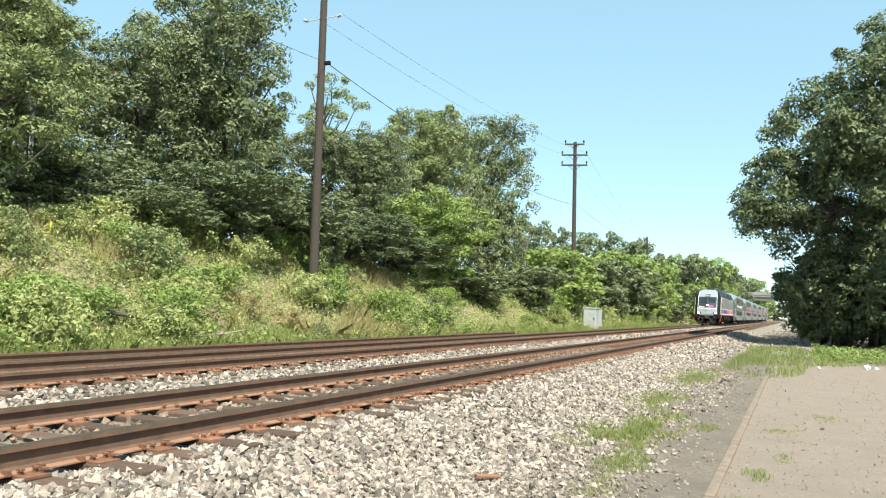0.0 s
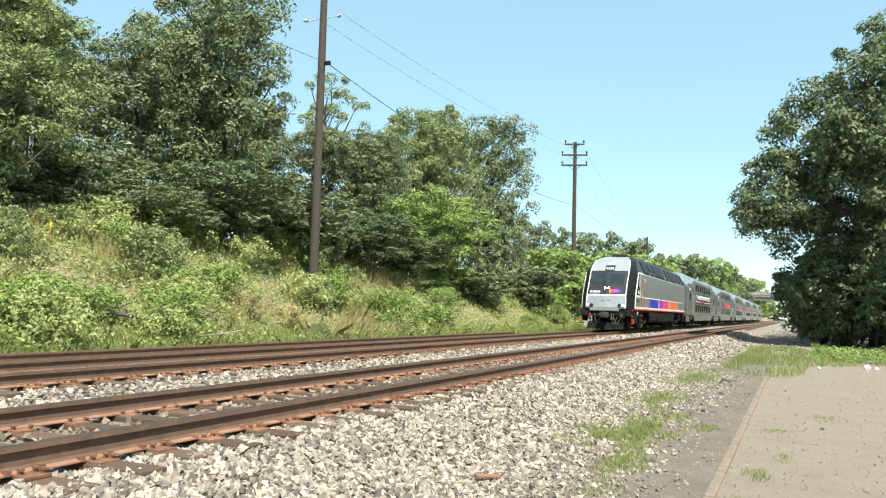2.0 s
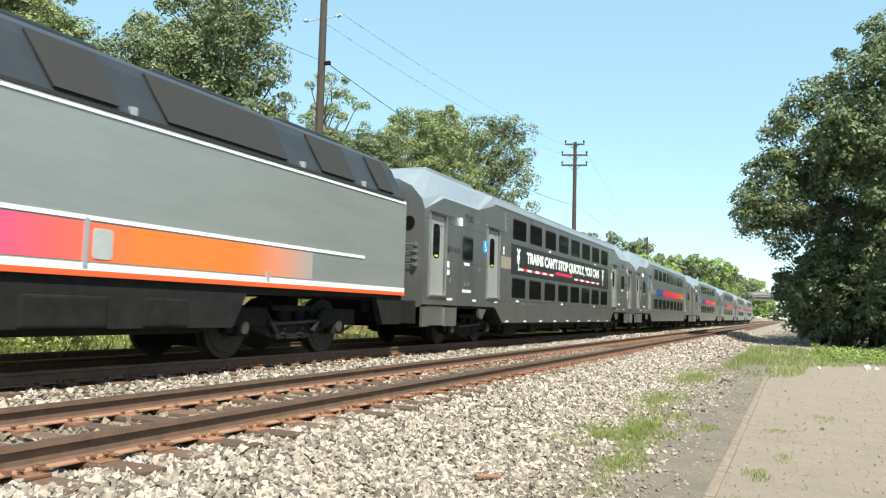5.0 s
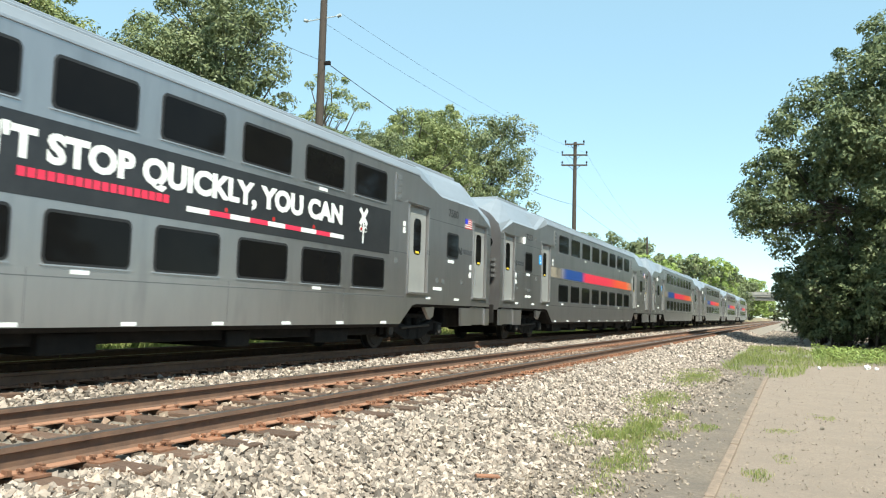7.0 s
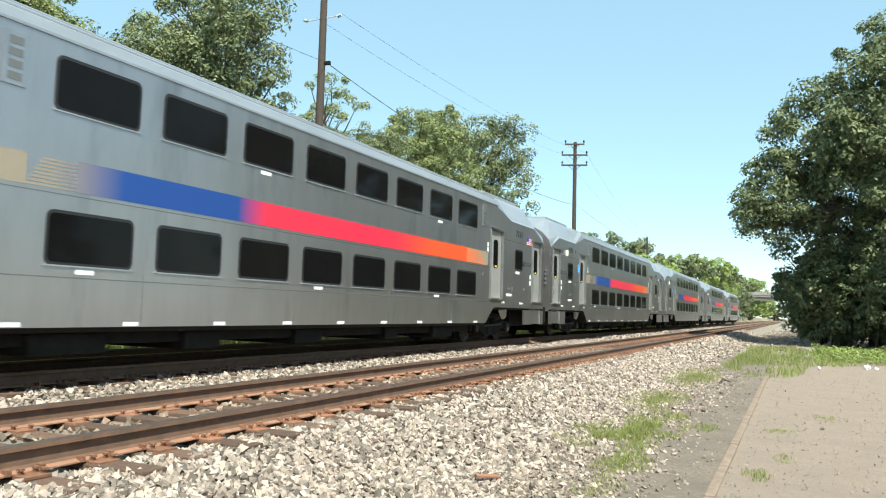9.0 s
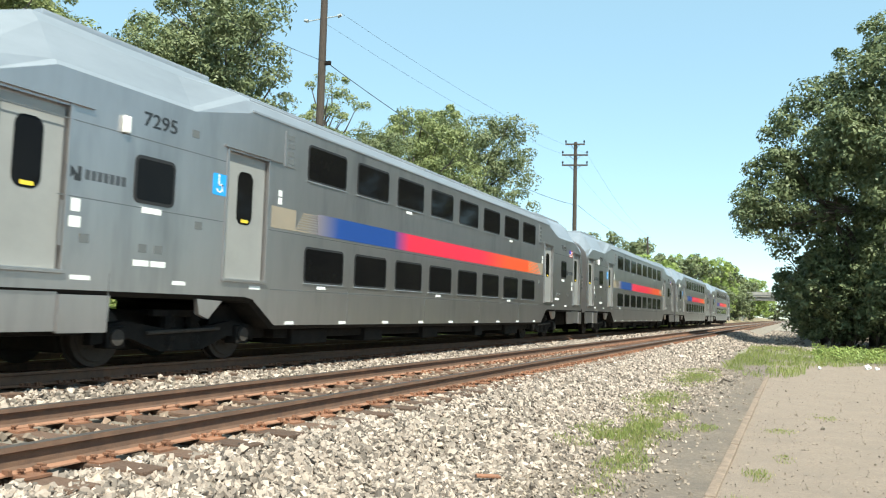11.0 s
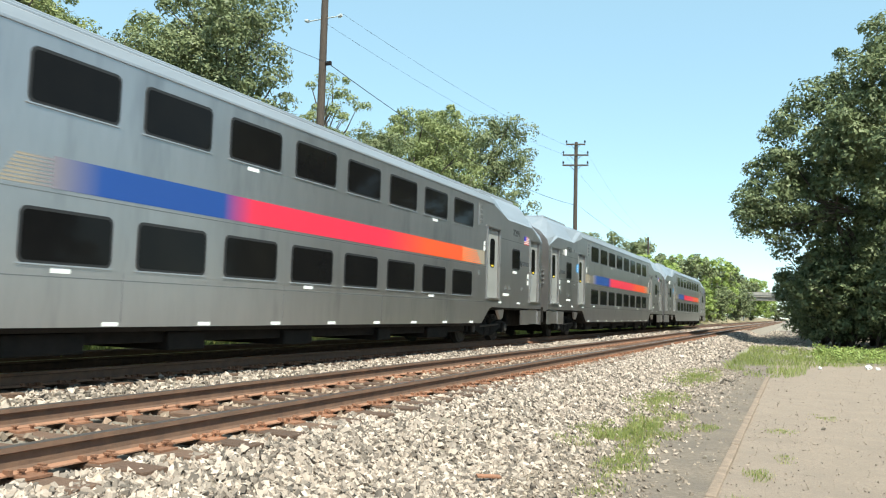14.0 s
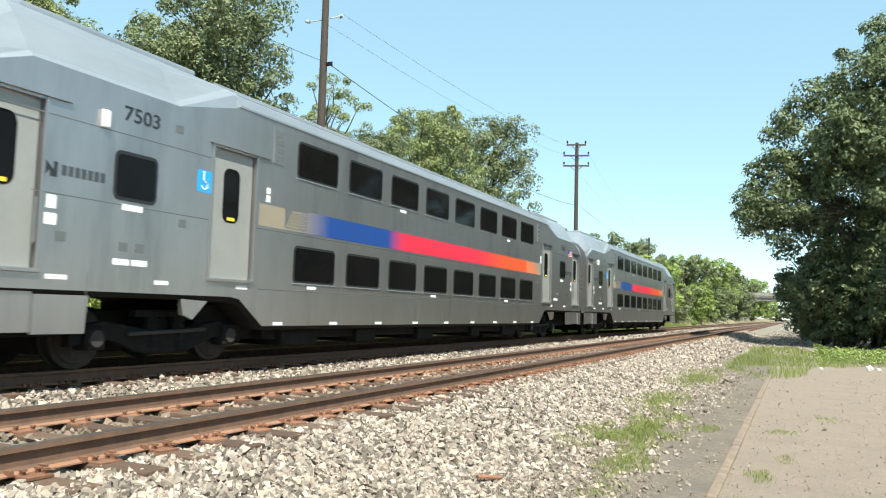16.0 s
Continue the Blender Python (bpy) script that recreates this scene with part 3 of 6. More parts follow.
for x, y, s in ((5.6, 48.0, 1.0), (8.6, 46.0, 1.05), (11.6, 44.0, 1.1), (2.7, 54, 1.15), (3.2, 62, 1.15), (13.5, 40, 1.2), (3.6, 73, 1.25), (4.0, 83, 1.2), (4.4, 99, 1.3), (2.0, 50.5, 0.6), (4.2, 49.5, 0.75), (6.5, 47.5, 0.9), (1.5, 52.5, 0.7), (1.9, 57.5, 0.95), (2.3, 67, 1.1)):
    again(under, x, y, rnd.uniform(0, 360), s)
# drooping branch that reaches over the line of sight to the track
bough = root("bough", pose(0, 0, 0), "leafy bough reaching out from the big tree", "branch")
rng = np.random.default_rng(33)
tips = np.stack([rng.normal(-1.4, 0.9, 34), rng.normal(47.5, 0.8, 34), rng.normal(7.0, 0.75, 34)], 1)
tips[:6] = [(-2.6, 47.3, 6.0), (-2.2, 47.4, 5.7), (-1.2, 47.6, 5.4), (-3.0, 47.2, 6.8), (-0.3, 47.8, 9.4), (-1.2, 47.6, 9.0)]
v, f = leaves(rng, tips, rng.uniform(0.4, 0.75, 34), 170, 0.15)
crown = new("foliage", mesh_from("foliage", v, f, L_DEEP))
crown.parent = bough
for k in range(0, 34, 3):
    bm = bmesh.new()
    limb(bm, (3.4, 50, 7.2), tips[k], 0.06, 0.012, rng, 6, 0.06)
    part("limb", bm, M_BARK, bough)

# unseen trees added past the lot, behind the tripod, for the train's reflections
for x, y, s in ((22, 30, 1.9), (24, 18, 2.1), (23, 6, 2.0), (25, -6, 2.2), (22, -18, 2.0), (18, -32, 2.2), (4, -42, 2.2), (-8, -48, 2.0)):
    again(KIND["far"][0][2], x, y, rnd.uniform(0, 360), s * 0.33, "unseen tree added past the lot for reflections")

# dead tree
def dead_tree(seed, h):
    rng = np.random.default_rng(seed)
    ob = root("dead_tree", Matrix(), "bare grey dead tree with thin upright branches", "tree")
    bm = bmesh.new()

    def grow(a, d, ln, r, depth):
        b = a + d * ln
        limb(bm, a, b, r, r * 0.6, rng, 5, 0.08)
        if depth:
            for _ in range(3):
                q = (d + Vector(rng.normal(0, 0.42, 3))).normalized()
                grow(a.lerp(b, rng.uniform(0.55, 1)), q, ln * rng.uniform(0.5, 0.75), r * 0.55, depth - 1)
    grow(Vector((0, 0, -0.3)), Vector((0, 0, 1)), h * 0.4, 0.09, 4)
    part("deadwood", bm, M_BARK_GREY, ob)
    return ob


dead = dead_tree(2, 9)
place(dead, -20, 61, 0)
again(dead, -24.0, 37.5, 80, 1.35)
again(dead, -22.5, 51, 200, 1.35)
again(dead, -23, 17.5, 30, 1.5)


# ---- weeds and shrubs on the bank ----
def shrub(seed, h, w, n, per, leaf, material, label):
    rng = np.random.default_rng(seed)
    ob = root("shrub", Matrix(), label, "shrub", "shrubs on the bank")
    pts = np.stack([rng.normal(0, w * 0.25, n), rng.normal(0, w * 0.25, n), rng.uniform(0.1, 1, n) ** 0.8 * h * 0.85], 1)
    pts[:, 2] *= np.clip(1.15 - (np.hypot(pts[:, 0], pts[:, 1]) / w) ** 2 * 2.2, 0.25, 1)
    v, f = leaves(rng, pts, rng.uniform(0.6, 1.2, n) * w * 0.12, per, leaf, 0.9)
    me = mesh_from("foliage", v, f, material)
    fo = new("foliage", me)
    fo.parent = ob
    bm = bmesh.new()
    for p in pts[::7]:
        limb(bm, (p[0] * 0.3, p[1] * 0.3, -0.1), p, 0.012, 0.005, rng, 4)
    part("stem", bm, M_BARK, ob)
    return ob


SHRUBS = [shrub(41, 1.5, 2.2, 66, 52, 0.078, L_WEED, "light green leafy weed clump on the bank"), shrub(42, 1.3, 2.4, 66, 50, 0.08, L_LIGHT, "bright green leafy shrub on the bank"),
          shrub(43, 1.7, 1.9, 60, 50, 0.08, L_MID, "mid green leafy shrub on the bank"), shrub(44, 1.0, 1.6, 40, 50, 0.06, L_DRY, "dry straw-coloured weed clump on the bank")]
first = set()
rs = random.Random(8)
for i in range(128):
    y = 8.5 + 70 * rs.random() ** 1.5 if i < 108 else rs.uniform(60, 140)
    x = -12.9 - 5.4 * rs.random() ** 0.9
    k = rs.choices(range(4), (5, 4, 2.5, 3 if y < 22 else 0.8))[0]
    m = SHRUBS[k]
    ob = m if k not in first else copy_thing(m, pose(0, 0, 0))
    first.add(k)
    s = rs.uniform(0.65, 1.2) * (0.6 if x > -13.4 else 1.0)
    ob.matrix_basis = Matrix.LocRotScale((x, y, ground_z(x, y) - 0.05), Euler((0, 0, rs.uniform(0, 6.28))), (s, s, s * rs.uniform(0.7, 1.15)))


def cover(name, n, spot, hgt, size, material, label, seed, blade=False):
    """Loose leaves or upright blades over a stretch of ground."""
    rng = np.random.default_rng(seed)
    pts = []
    while len(pts) < n:
        p = spot(rng)
        if p is not None:
            pts.append((p[0], p[1], ground_z(p[0], p[1])))
    p = np.array(pts)
    if blade:
        a = rng.uniform(0, 6.28, n)
        h = hgt * rng.uniform(0.4, 1.2, n)
        w = size * rng.uniform(0.6, 1.3, n)
        side = np.stack([np.cos(a), np.sin(a), 0 * a], 1) * w[:, None] * 0.5
        lean = rng.normal(0, 0.33, (n, 2)) * h[:, None]
        mid = p + np.stack([lean[:, 0] * 0.35, lean[:, 1] * 0.35, h * 0.6], 1)
        tip = p + np.stack([lean[:, 0], lean[:, 1], h], 1)
        v = np.stack([p - side, p + side, mid + side * 0.8, tip, mid - side * 0.8], 1).reshape(-1, 3)
        f = np.arange(n * 5).reshape(-1, 5)
    else:
        p[:, 2] += rng.random(n) ** 1.4 * hgt * (0.55 + 0.9 * np.array([noise.noise(Vector((q[0] * 0.7, q[1] * 0.7, 1))) for q in p]).clip(-0.4, 1))
        v, f = leaves(rng, p, np.full(n, 0.02), 1, size)
    return tagged(new(name, mesh_from(name, v, f, material)), label, "weeds", kind="stuff")


def on_bank(rng):
    y = 8 + 77 * rng.random() ** 1.7
    return (-12.6 - 6.6 * rng.random(), y)


def toe(rng):
    y = 7 + 98 * rng.random() ** 1.7
    return (-12.5 - 1.3 * rng.random() ** 1.3, y)


cover("bank_weeds", 115000, on_bank, 0.85, 0.068, L_WEED, "mixed green weeds covering the bank", 51)
cover("bank_weeds", 60000, on_bank, 0.7, 0.062, L_LIGHT, "bright green vines and weeds on the bank", 52)
cover("bank_grass", 26000, toe, 0.42, 0.018, L_GRASS, "tall green grass along the foot of the bank", 53, True)


def dry_patch(rng):
    y = rng.uniform(8, 32)
    x = -12.8 - 6.0 * rng.random()
    return (x, y) if fbm(x, y, 0.35, 7) > 0.12 else None


cover("dry_grass", 22000, dry_patch, 0.6, 0.014, L_DRY, "dry straw-coloured grass on the bank", 54, True)


def patch(cx, cy, rx, ry):
    def f(rng):
        a, r = rng.uniform(0, 6.28), rng.random() ** 0.7
        x, y = cx + rx * r * math.cos(a), cy + ry * r * math.sin(a)
        return (x, y) if fbm(x, y, 2.2, 11) > -0.25 + 0.5 * r - 0.2 else None
    return f


for i, (cx, cy, rx, ry, n, h) in enumerate(((-2.25, 9.9, 0.42, 1.0, 900, 0.15), (-1.8, 10.8, 0.42, 1.6, 1200, 0.16), (-1.6, 8.2, 0.24, 0.8, 420, 0.12), (-2.25, 14.4, 0.45, 1.7, 900, 0.16),
                                            (-2.3, 20.5, 0.5, 2.9, 1500, 0.18), (-1.09, 11.3, 0.16, 0.3, 110, 0.09), (-0.34, 8.3, 0.13, 0.4, 90, 0.08), (-1.53, 6.8, 0.18, 0.4, 110, 0.09), (-0.2, 11.7, 0.2, 0.5, 80, 0.06), (-0.45, 6.9, 0.1, 0.3, 50, 0.06), (-0.1, 9.6, 0.12, 0.4, 50, 0.05), (0.35, 13.6, 0.2, 0.4, 60, 0.06))):
    cover("grass_patch", int(n * 2.2), patch(cx, cy, rx * 1.2, ry * 1.2), h * 0.55, 0.006, L_GRASS, "patch of bright green grass on the dirt strip", 60 + i, True)
    cover("grass_patch", n // 2, patch(cx, cy, rx * 1.35, ry * 1.3), h * 0.45, 0.006, L_DRY, "dry blades among the green grass", 90 + i, True)


def verge(rng):
    x, y = rng.uniform(-2.0, 11), rng.uniform(19, 44)
    edge = 26.5 + 1.3 * max(x, 0) + 1.3 * fbm(x, y, 0.35, 4)
    if x < 0.3:
        edge = 21 + 3 * abs(x + 0.6) + 1.5 * fbm(x, y, 0.5, 4)
    return (x, y) if y > edge and (fbm(x, y, 0.6, 12) > -0.15) else None


cover("verge_grass", 16000, verge, 0.2, 0.012, L_GRASS, "green grass along the edge of the gravel lot", 70, True)
cover("verge_weeds", 8000, lambda rng: (lambda p: p if p and (p[0] > 0.7 and p[1] > 31) else None)(verge(rng)), 0.45, 0.1, L_LIGHT, "light green weeds below the big trees", 71)
# ---- poles, wires, cabinet, bridge, clutter ----
def pole(x, y, top, lean, arms, label, r=0.15):
    z0 = ground_z(x, y) - 0.3
    ob = root("utility_pole", pose(x, y, z0), label, "utility pole", "poles along the line")
    h = top - z0
    tip = Vector((lean * h, 0, h))
    bm = bmesh.new()
    n = 7
    tube_bm(bm, [tip * (k / n) for k in range(n + 1)], [r * (1 - 0.35 * k / n) for k in range(n + 1)], 14)
    part("shaft", bm, M_POLE, ob, smooth=False)
    for z, ln in arms:
        c = tip * ((z - z0) / h)
        bm = bmesh.new()
        d = Vector((0.93, 0.37, 0.02)) * ln / 2
        q = d.to_track_quat("X", "Z").to_matrix().to_4x4()
        bmesh.ops.create_cube(bm, size=1, matrix=Matrix.Translation(c + Vector((0, -0.16, 0))) @ q @ Matrix.Diagonal((ln, 0.09, 0.11, 1)))
        arm = part("crossarm", bm, M_POLE, ob)
        bm = bmesh.new()
        for s in (-1, 1):
            cyl(bm, c + d * s * 0.5 + Vector((0, -0.16, 0)), c + Vector((0, -0.12, -0.45)), 0.018, n=6)
        part("brace", bm, M_UNDER, arm)
        for s in (-1, 1):
            bm = bmesh.new()
            p = c + d * s * 0.94 + Vector((0, -0.16, 0.05))
            cyl(bm, p, p + Vector((0, 0, 0.12)), 0.02, n=6)
            cyl(bm, p + Vector((0, 0, 0.1)), p + Vector((0, 0, 0.26)), 0.075, 0.05, n=10)
            part("insulator", bm, M_UNDER, arm)
    return ob


P1, P2, P3 = (-15.5, 23.2), (-15.5, 58.8), (-15.5, 92.3)
near_pole = pole(*P1, 15.5, -0.004, [], "tall weathered brown wooden utility pole on the bank", 0.17)
bm = bmesh.new()
b0 = Vector((-0.05, 0, 11.27 - ground_z(*P1) + 0.3))
cyl(bm, b0 + Vector((-0.55, -0.1, 0.0)), b0 + Vector((0.5, 0.1, 0.12)), 0.022, n=8)
near_arm = part("bracket_arm", bm, M_CABINET, near_pole)
for s, w in ((-1, 0.6), (1, 0.55)):
    bm = bmesh.new()
    p = b0 + Vector((s * w, s * 0.1, 0.05 + 0.05 * s))
    cyl(bm, p, p + Vector((s * 0.14, 0, 0.05)), 0.06, n=10)
    part("insulator", bm, M_CABINET, near_arm)
bm = bmesh.new()
zc = 9.65 - ground_z(*P1) + 0.3
box(bm, 0.1, 0.34, -0.06, 0.04, zc - 0.08, zc + 0.06, bevel=0.02)
part("cable_clamp", bm, M_UNDER, near_pole)
pole(*P2, 14.25, -0.002, [(14.05, 1.5), (13.2, 2.0), (12.4, 2.0)], "wooden utility pole with three crossarms", 0.2)
pole(*P3, 10.05, -0.01, [], "short far wooden utility pole", 0.16)


def wire(name, a, b, sag, r=0.012):
    a, b = Vector(a), Vector(b)
    cu = bpy.data.curves.new(name, "CURVE")
    cu.dimensions = "3D"
    cu.bevel_depth, cu.bevel_resolution = r, 1
    sp = cu.splines.new("POLY")
    n = 24
    sp.points.add(n)
    for k in range(n + 1):
        t = k / n
        p = a.lerp(b, t)
        p.z -= sag * 4 * t * (1 - t)
        sp.points[k].co = (*p, 1)
    cu.materials.append(M_WIRE)
    tmp = bpy.data.objects.new(name, cu)
    scene.collection.objects.link(tmp)
    bpy.context.view_layer.update()
    me = bpy.data.meshes.new_from_object(tmp.evaluated_get(bpy.context.evaluated_depsgraph_get()))
    bpy.data.objects.remove(tmp)
    return tagged(new(name, me), "thin black overhead wire between the poles", "wire", "overhead wires")


wire("overhead_wire", (-15.3, 23.2, 9.65), (-15.5, 58.8, 9.3), 0.8, 0.014)
wire("overhead_wire", (-15.3, 23.2, 9.65), (-15.5, -16, 10.5), 1.0, 0.008)
for dx in (-0.9, 0.9):
    wire("overhead_wire", (-15.3 + dx * 0.6, 23.2, 11.4), (-15.5 + dx, 58.7, 13.3), 0.5, 0.005)
    wire("overhead_wire", (-15.5 + dx, 58.7, 13.3), (-15.5 + dx * 0.3, 92.3, 9.9), 0.8, 0.005)
wire("overhead_wire", (-15.3, 58.8, 9.3), (-15.5, 92.3, 8.8), 0.5, 0.01)

# signal cabinet
cab = root("signal_cabinet", pose(-13.0, 54.3, ground_z(-13.0, 54.3)), "light grey metal signal cabinet beside the track", "cabinet")
bm = bmesh.new()
box(bm, -0.45, 0.45, -0.4, 0.4, 0.15, 1.55, bevel=0.02)
part("body", bm, M_CABINET, cab)
bm = bmesh.new()
box(bm, -0.5, 0.5, -0.46, 0.46, 1.55, 1.64, bevel=0.03)
part("roof", bm, M_CABINET, cab)
bm = bmesh.new()
box(bm, -0.41, 0.41, -0.42, -0.395, 0.2, 1.5, bevel=0.01)
dr = part("door", bm, M_CABINET, cab)
bm = bmesh.new()
box(bm, 0.28, 0.33, -0.46, -0.42, 0.8, 0.98, bevel=0.01)
part("handle", bm, M_UNDER, dr)
for s in (-1, 1):
    bm = bmesh.new()
    box(bm, s * 0.36 - 0.06, s * 0.36 + 0.06, -0.3, 0.3, -0.3, 0.17)
    part("leg", bm, M_CONC, cab)
side = root("relay_box", pose(-12.75, 55.6, ground_z(-12.75, 55.6)), "narrow grey relay box on a post", "cabinet")
bm = bmesh.new()
box(bm, -0.2, 0.2, -0.2, 0.2, 0.35, 1.55, bevel=0.02)
part("case", bm, M_CABINET, side)
bm = bmesh.new()
cyl(bm, (0, 0, -0.3), (0, 0, 0.4), 0.05, n=10)
part("post", bm, M_UNDER, side)

# road bridge over the line
br = root("road_bridge", pose(0, 262, 0), "pale concrete road bridge across the railway", "bridge")
bm = bmesh.new()
box(bm, -60, 60, -4.5, 4.5, 7.6, 8.1)
part("deck", bm, M_CONC, br)
for s in (-1, 1):
    bm = bmesh.new()
    box(bm, -60, 60, s * 4.5 - 0.15, s * 4.5 + 0.15, 8.1, 9.0, bevel=0.03)
    part("parapet", bm, M_CONC, br)
for k in range(5):
    bm = bmesh.new()
    y = -3.8 + 1.9 * k
    box(bm, -60, 60, y - 0.2, y + 0.2, 6.5, 7.6)
    part("girder", bm, M_CONC, br)
for x in (-15.5, 9):
    bm = bmesh.new()
    slab(bm, [(-4.2, -0.5), (4.2, -0.5), (4.2, 6.5), (-4.2, 6.5)], x - 0.7, x + 0.7)
    part("pier", bm, M_CONC, br)

# clutter
def log(x, y, z, ln, r, turn, tilt, mt, label):
    bm = bmesh.new()
    limb(bm, (0, 0, 0), (ln, 0, 0), r, r * 0.7, np.random.default_rng(int(abs(x * 10))), 8, 0.03)
    ob = tagged(part("log", bm, mt), label, "log")
    ob.matrix_basis = pose(x, y, z, 0, tilt, turn)
    return ob


log(-13.0, 29.0, ground_z(-13.0, 29.0) + 0.15, 1.8, 0.11, 110, 10, M_BARK_GREY, "fallen grey log at the foot of the bank")
log(-13.2, 14.7, ground_z(-13.2, 14.7) + 0.3, 1.4, 0.025, 70, -6, M_BARK_GREY, "pale dead branch lying in the weeds")
log(-14.6, 12.4, ground_z(-14.6, 12.4) + 0.22, 1.7, 0.07, 62, 9, M_BARK, "dark rotten log on the bank")
bm = bmesh.new()
cyl(bm, (0, 0, 0), (0.02, 0.03, 0.3), 0.035, n=10)
tagged(part("marker_post", bm, M_YELLOW), "short yellow marker post on the bank", "post").matrix_basis = pose(-17.0, 13.59, ground_z(-17.0, 13.59) + 0.25, 0, 6, 0)
bm = bmesh.new()
rngd = np.random.default_rng(4)
limb(bm, (-0.14, -0.03, -0.02), (0.16, 0.06, 0.08), 0.035, 0.01, rngd, 7, 0.35)
tagged(part("root_stump", bm, M_BARK), "small dark twisted root on the dirt", "debris").matrix_basis = pose(-1.4, 18.8, ground_z(-1.4, 18.8) + 0.04)
for x, y, s in ((2.11, 28.2, 0.12), (0.7, 26.8, 0.07), (2.35, 28.0, 0.08)):
    bm = bmesh.new()
    bmesh.ops.create_icosphere(bm, subdivisions=2, radius=s)
    for v in bm.verts:
        v.co *= 0.7 + 0.5 * noise.noise(v.co * 14 + Vector((x, y, 0)))
    tagged(part("litter", bm, M_WHITE), "crumpled white plastic litter in the grass", "litter").matrix_basis = pose(x, y, ground_z(x, y) + s * 0.5)
for x, y in ((-0.75, 12.5), (-1.05, 14.2), (-0.9, 9.0), (0.35, 12.2)):
    bm = bmesh.new()
    bmesh.ops.create_icosphere(bm, subdivisions=1, radius=0.04)
    for v in bm.verts:
        v.co *= 0.8 + 0.5 * noise.noise(v.co * 30 + Vector((x, y, 3)))
    tagged(part("stone", bm, M_BALLAST_BED), "small dark loose stone on the ground", "stone").matrix_basis = pose(x, y, ground_z(x, y) + 0.015)
bm = bmesh.new()
box(bm, -0.11, 0.11, -0.03, 0.03, 0, 0.02, bevel=0.005)
tagged(part("brick_shard", bm, M_RUST), "reddish broken shard lying on the ballast", "debris").matrix_basis = pose(-2.45, 6.5, ground_z(-2.45, 6.5) + 0.06, 8, 4, 40)
# small stones scattered on the lot and the dirt strip
stones("loose_gravel", 900, (-2.3, 4.0), (5, 24), 0.018, 21, sink=0.15, material=M_PEBBLE)
# ---- train ----
def ramp_mat(name, y0, y1, stops, rough=0.4):
    """Printed vinyl whose colours follow one another along the car."""
    m = bpy.data.materials.new(name)
    m.use_nodes = True
    n, l = m.node_tree.nodes, m.node_tree.links
    b = n["Principled BSDF"]
    b.inputs["Roughness"].default_value = rough
    tc = n.new("ShaderNodeTexCoord")
    sp = n.new("ShaderNodeSeparateXYZ")
    l.new(tc.outputs["Object"], sp.inputs[0])
    mr = n.new("ShaderNodeMapRange")
    mr.inputs[1].default_value, mr.inputs[2].default_value = y0, y1
    l.new(sp.outputs["Y"], mr.inputs[0])
    cr = n.new("ShaderNodeValToRGB")
    el = cr.color_ramp.elements
    for i, (p, c) in enumerate(stops):
        e = el[i] if i < 2 else el.new(p)
        e.position, e.color = p, (*c, 1)
    l.new(mr.outputs[0], cr.inputs[0])
    l.new(cr.outputs[0], b.inputs["Base Color"])
    return m


BLUE, RED, ORG, TANC, GREYC = (0.012, 0.055, 0.24), (0.68, 0.024, 0.06), (0.7, 0.085, 0.022), (0.28, 0.23, 0.175), (0.3, 0.3, 0.29)
M_STRIPE = ramp_mat("stripe_vinyl", 6.4, 20.6, [(0, TANC), (0.075, BLUE), (0.235, BLUE), (0.285, RED), (0.6, RED), (0.74, ORG), (1, ORG)])
M_LOCO_STRIPE = ramp_mat("loco_stripe_vinyl", 4.2, 18.2, [(0, GREYC), (0.13, (0.03, 0.035, 0.42)), (0.29, (0.03, 0.035, 0.5)), (0.34, (0.28, 0.03, 0.38)),
                                                       (0.46, (0.6, 0.03, 0.36)), (0.6, (0.75, 0.1, 0.1)), (0.7, (0.88, 0.17, 0.03)), (0.86, (0.85, 0.17, 0.03)), (1, GREYC)])
M_SILVER = mat("silver_paint", (0.4, 0.41, 0.42), 0.3, 0.35, other=(0.33, 0.34, 0.355), scale=1.2)
M_LOCOGREY = mat("loco_grey_paint", (0.295, 0.302, 0.29), 0.36, 0.35, other=(0.25, 0.256, 0.246), scale=1.5, stretch=(1, 0.3, 2))
M_LOCOROOF = mat("loco_roof_paint", (0.03, 0.034, 0.042), 0.45, 0.0, other=(0.04, 0.045, 0.052), scale=2, spec=0.25)
M_CHAR = mat("loco_charcoal_paint", (0.012, 0.013, 0.015), 0.45, other=(0.018, 0.019, 0.021), scale=2, spec=0.15)
M_GRILLE = mat("grille_mesh", (0.028, 0.026, 0.025), 0.7, 0.3, other=(0.05, 0.045, 0.04), scale=60)
M_BLUEGLASS = mat("tinted_glass", (0.016, 0.022, 0.025), 0.05, spec=0.7, other=(0.028, 0.038, 0.042), scale=2)
M_LAMP = bpy.data.materials.new("lit_headlight")
M_LAMP.use_nodes = True
M_LAMP.node_tree.nodes["Principled BSDF"].inputs["Emission Color"].default_value = (1, 0.97, 0.9, 1)
M_LAMP.node_tree.nodes["Principled BSDF"].inputs["Emission Strength"].default_value = 5
M_TAILRED = mat("red_lens", (0.45, 0.03, 0.03), 0.25)
M_DUST = mat("truck_dust", (0.045, 0.038, 0.032), 0.85, other=(0.025, 0.022, 0.02), scale=5, bump=0.3)
M_HOSE = mat("hose_rubber", (0.09, 0.09, 0.09), 0.6)
SIDE_TEXT = pose(0, 0, 0, 90, 0, 90)


def on_side(x, y, z):
    return Matrix.Translation((x, y, z)) @ SIDE_TEXT


def profile(u, zb, zs, pts):
    half = [(1.44, zb), (1.52, zb + 0.06), (1.52, zs)] + pts
    ring = [(x, u, z) for x, z in half] + [(-x, u, z) for x, z in half[::-1] if x > 0.001]
    return ring


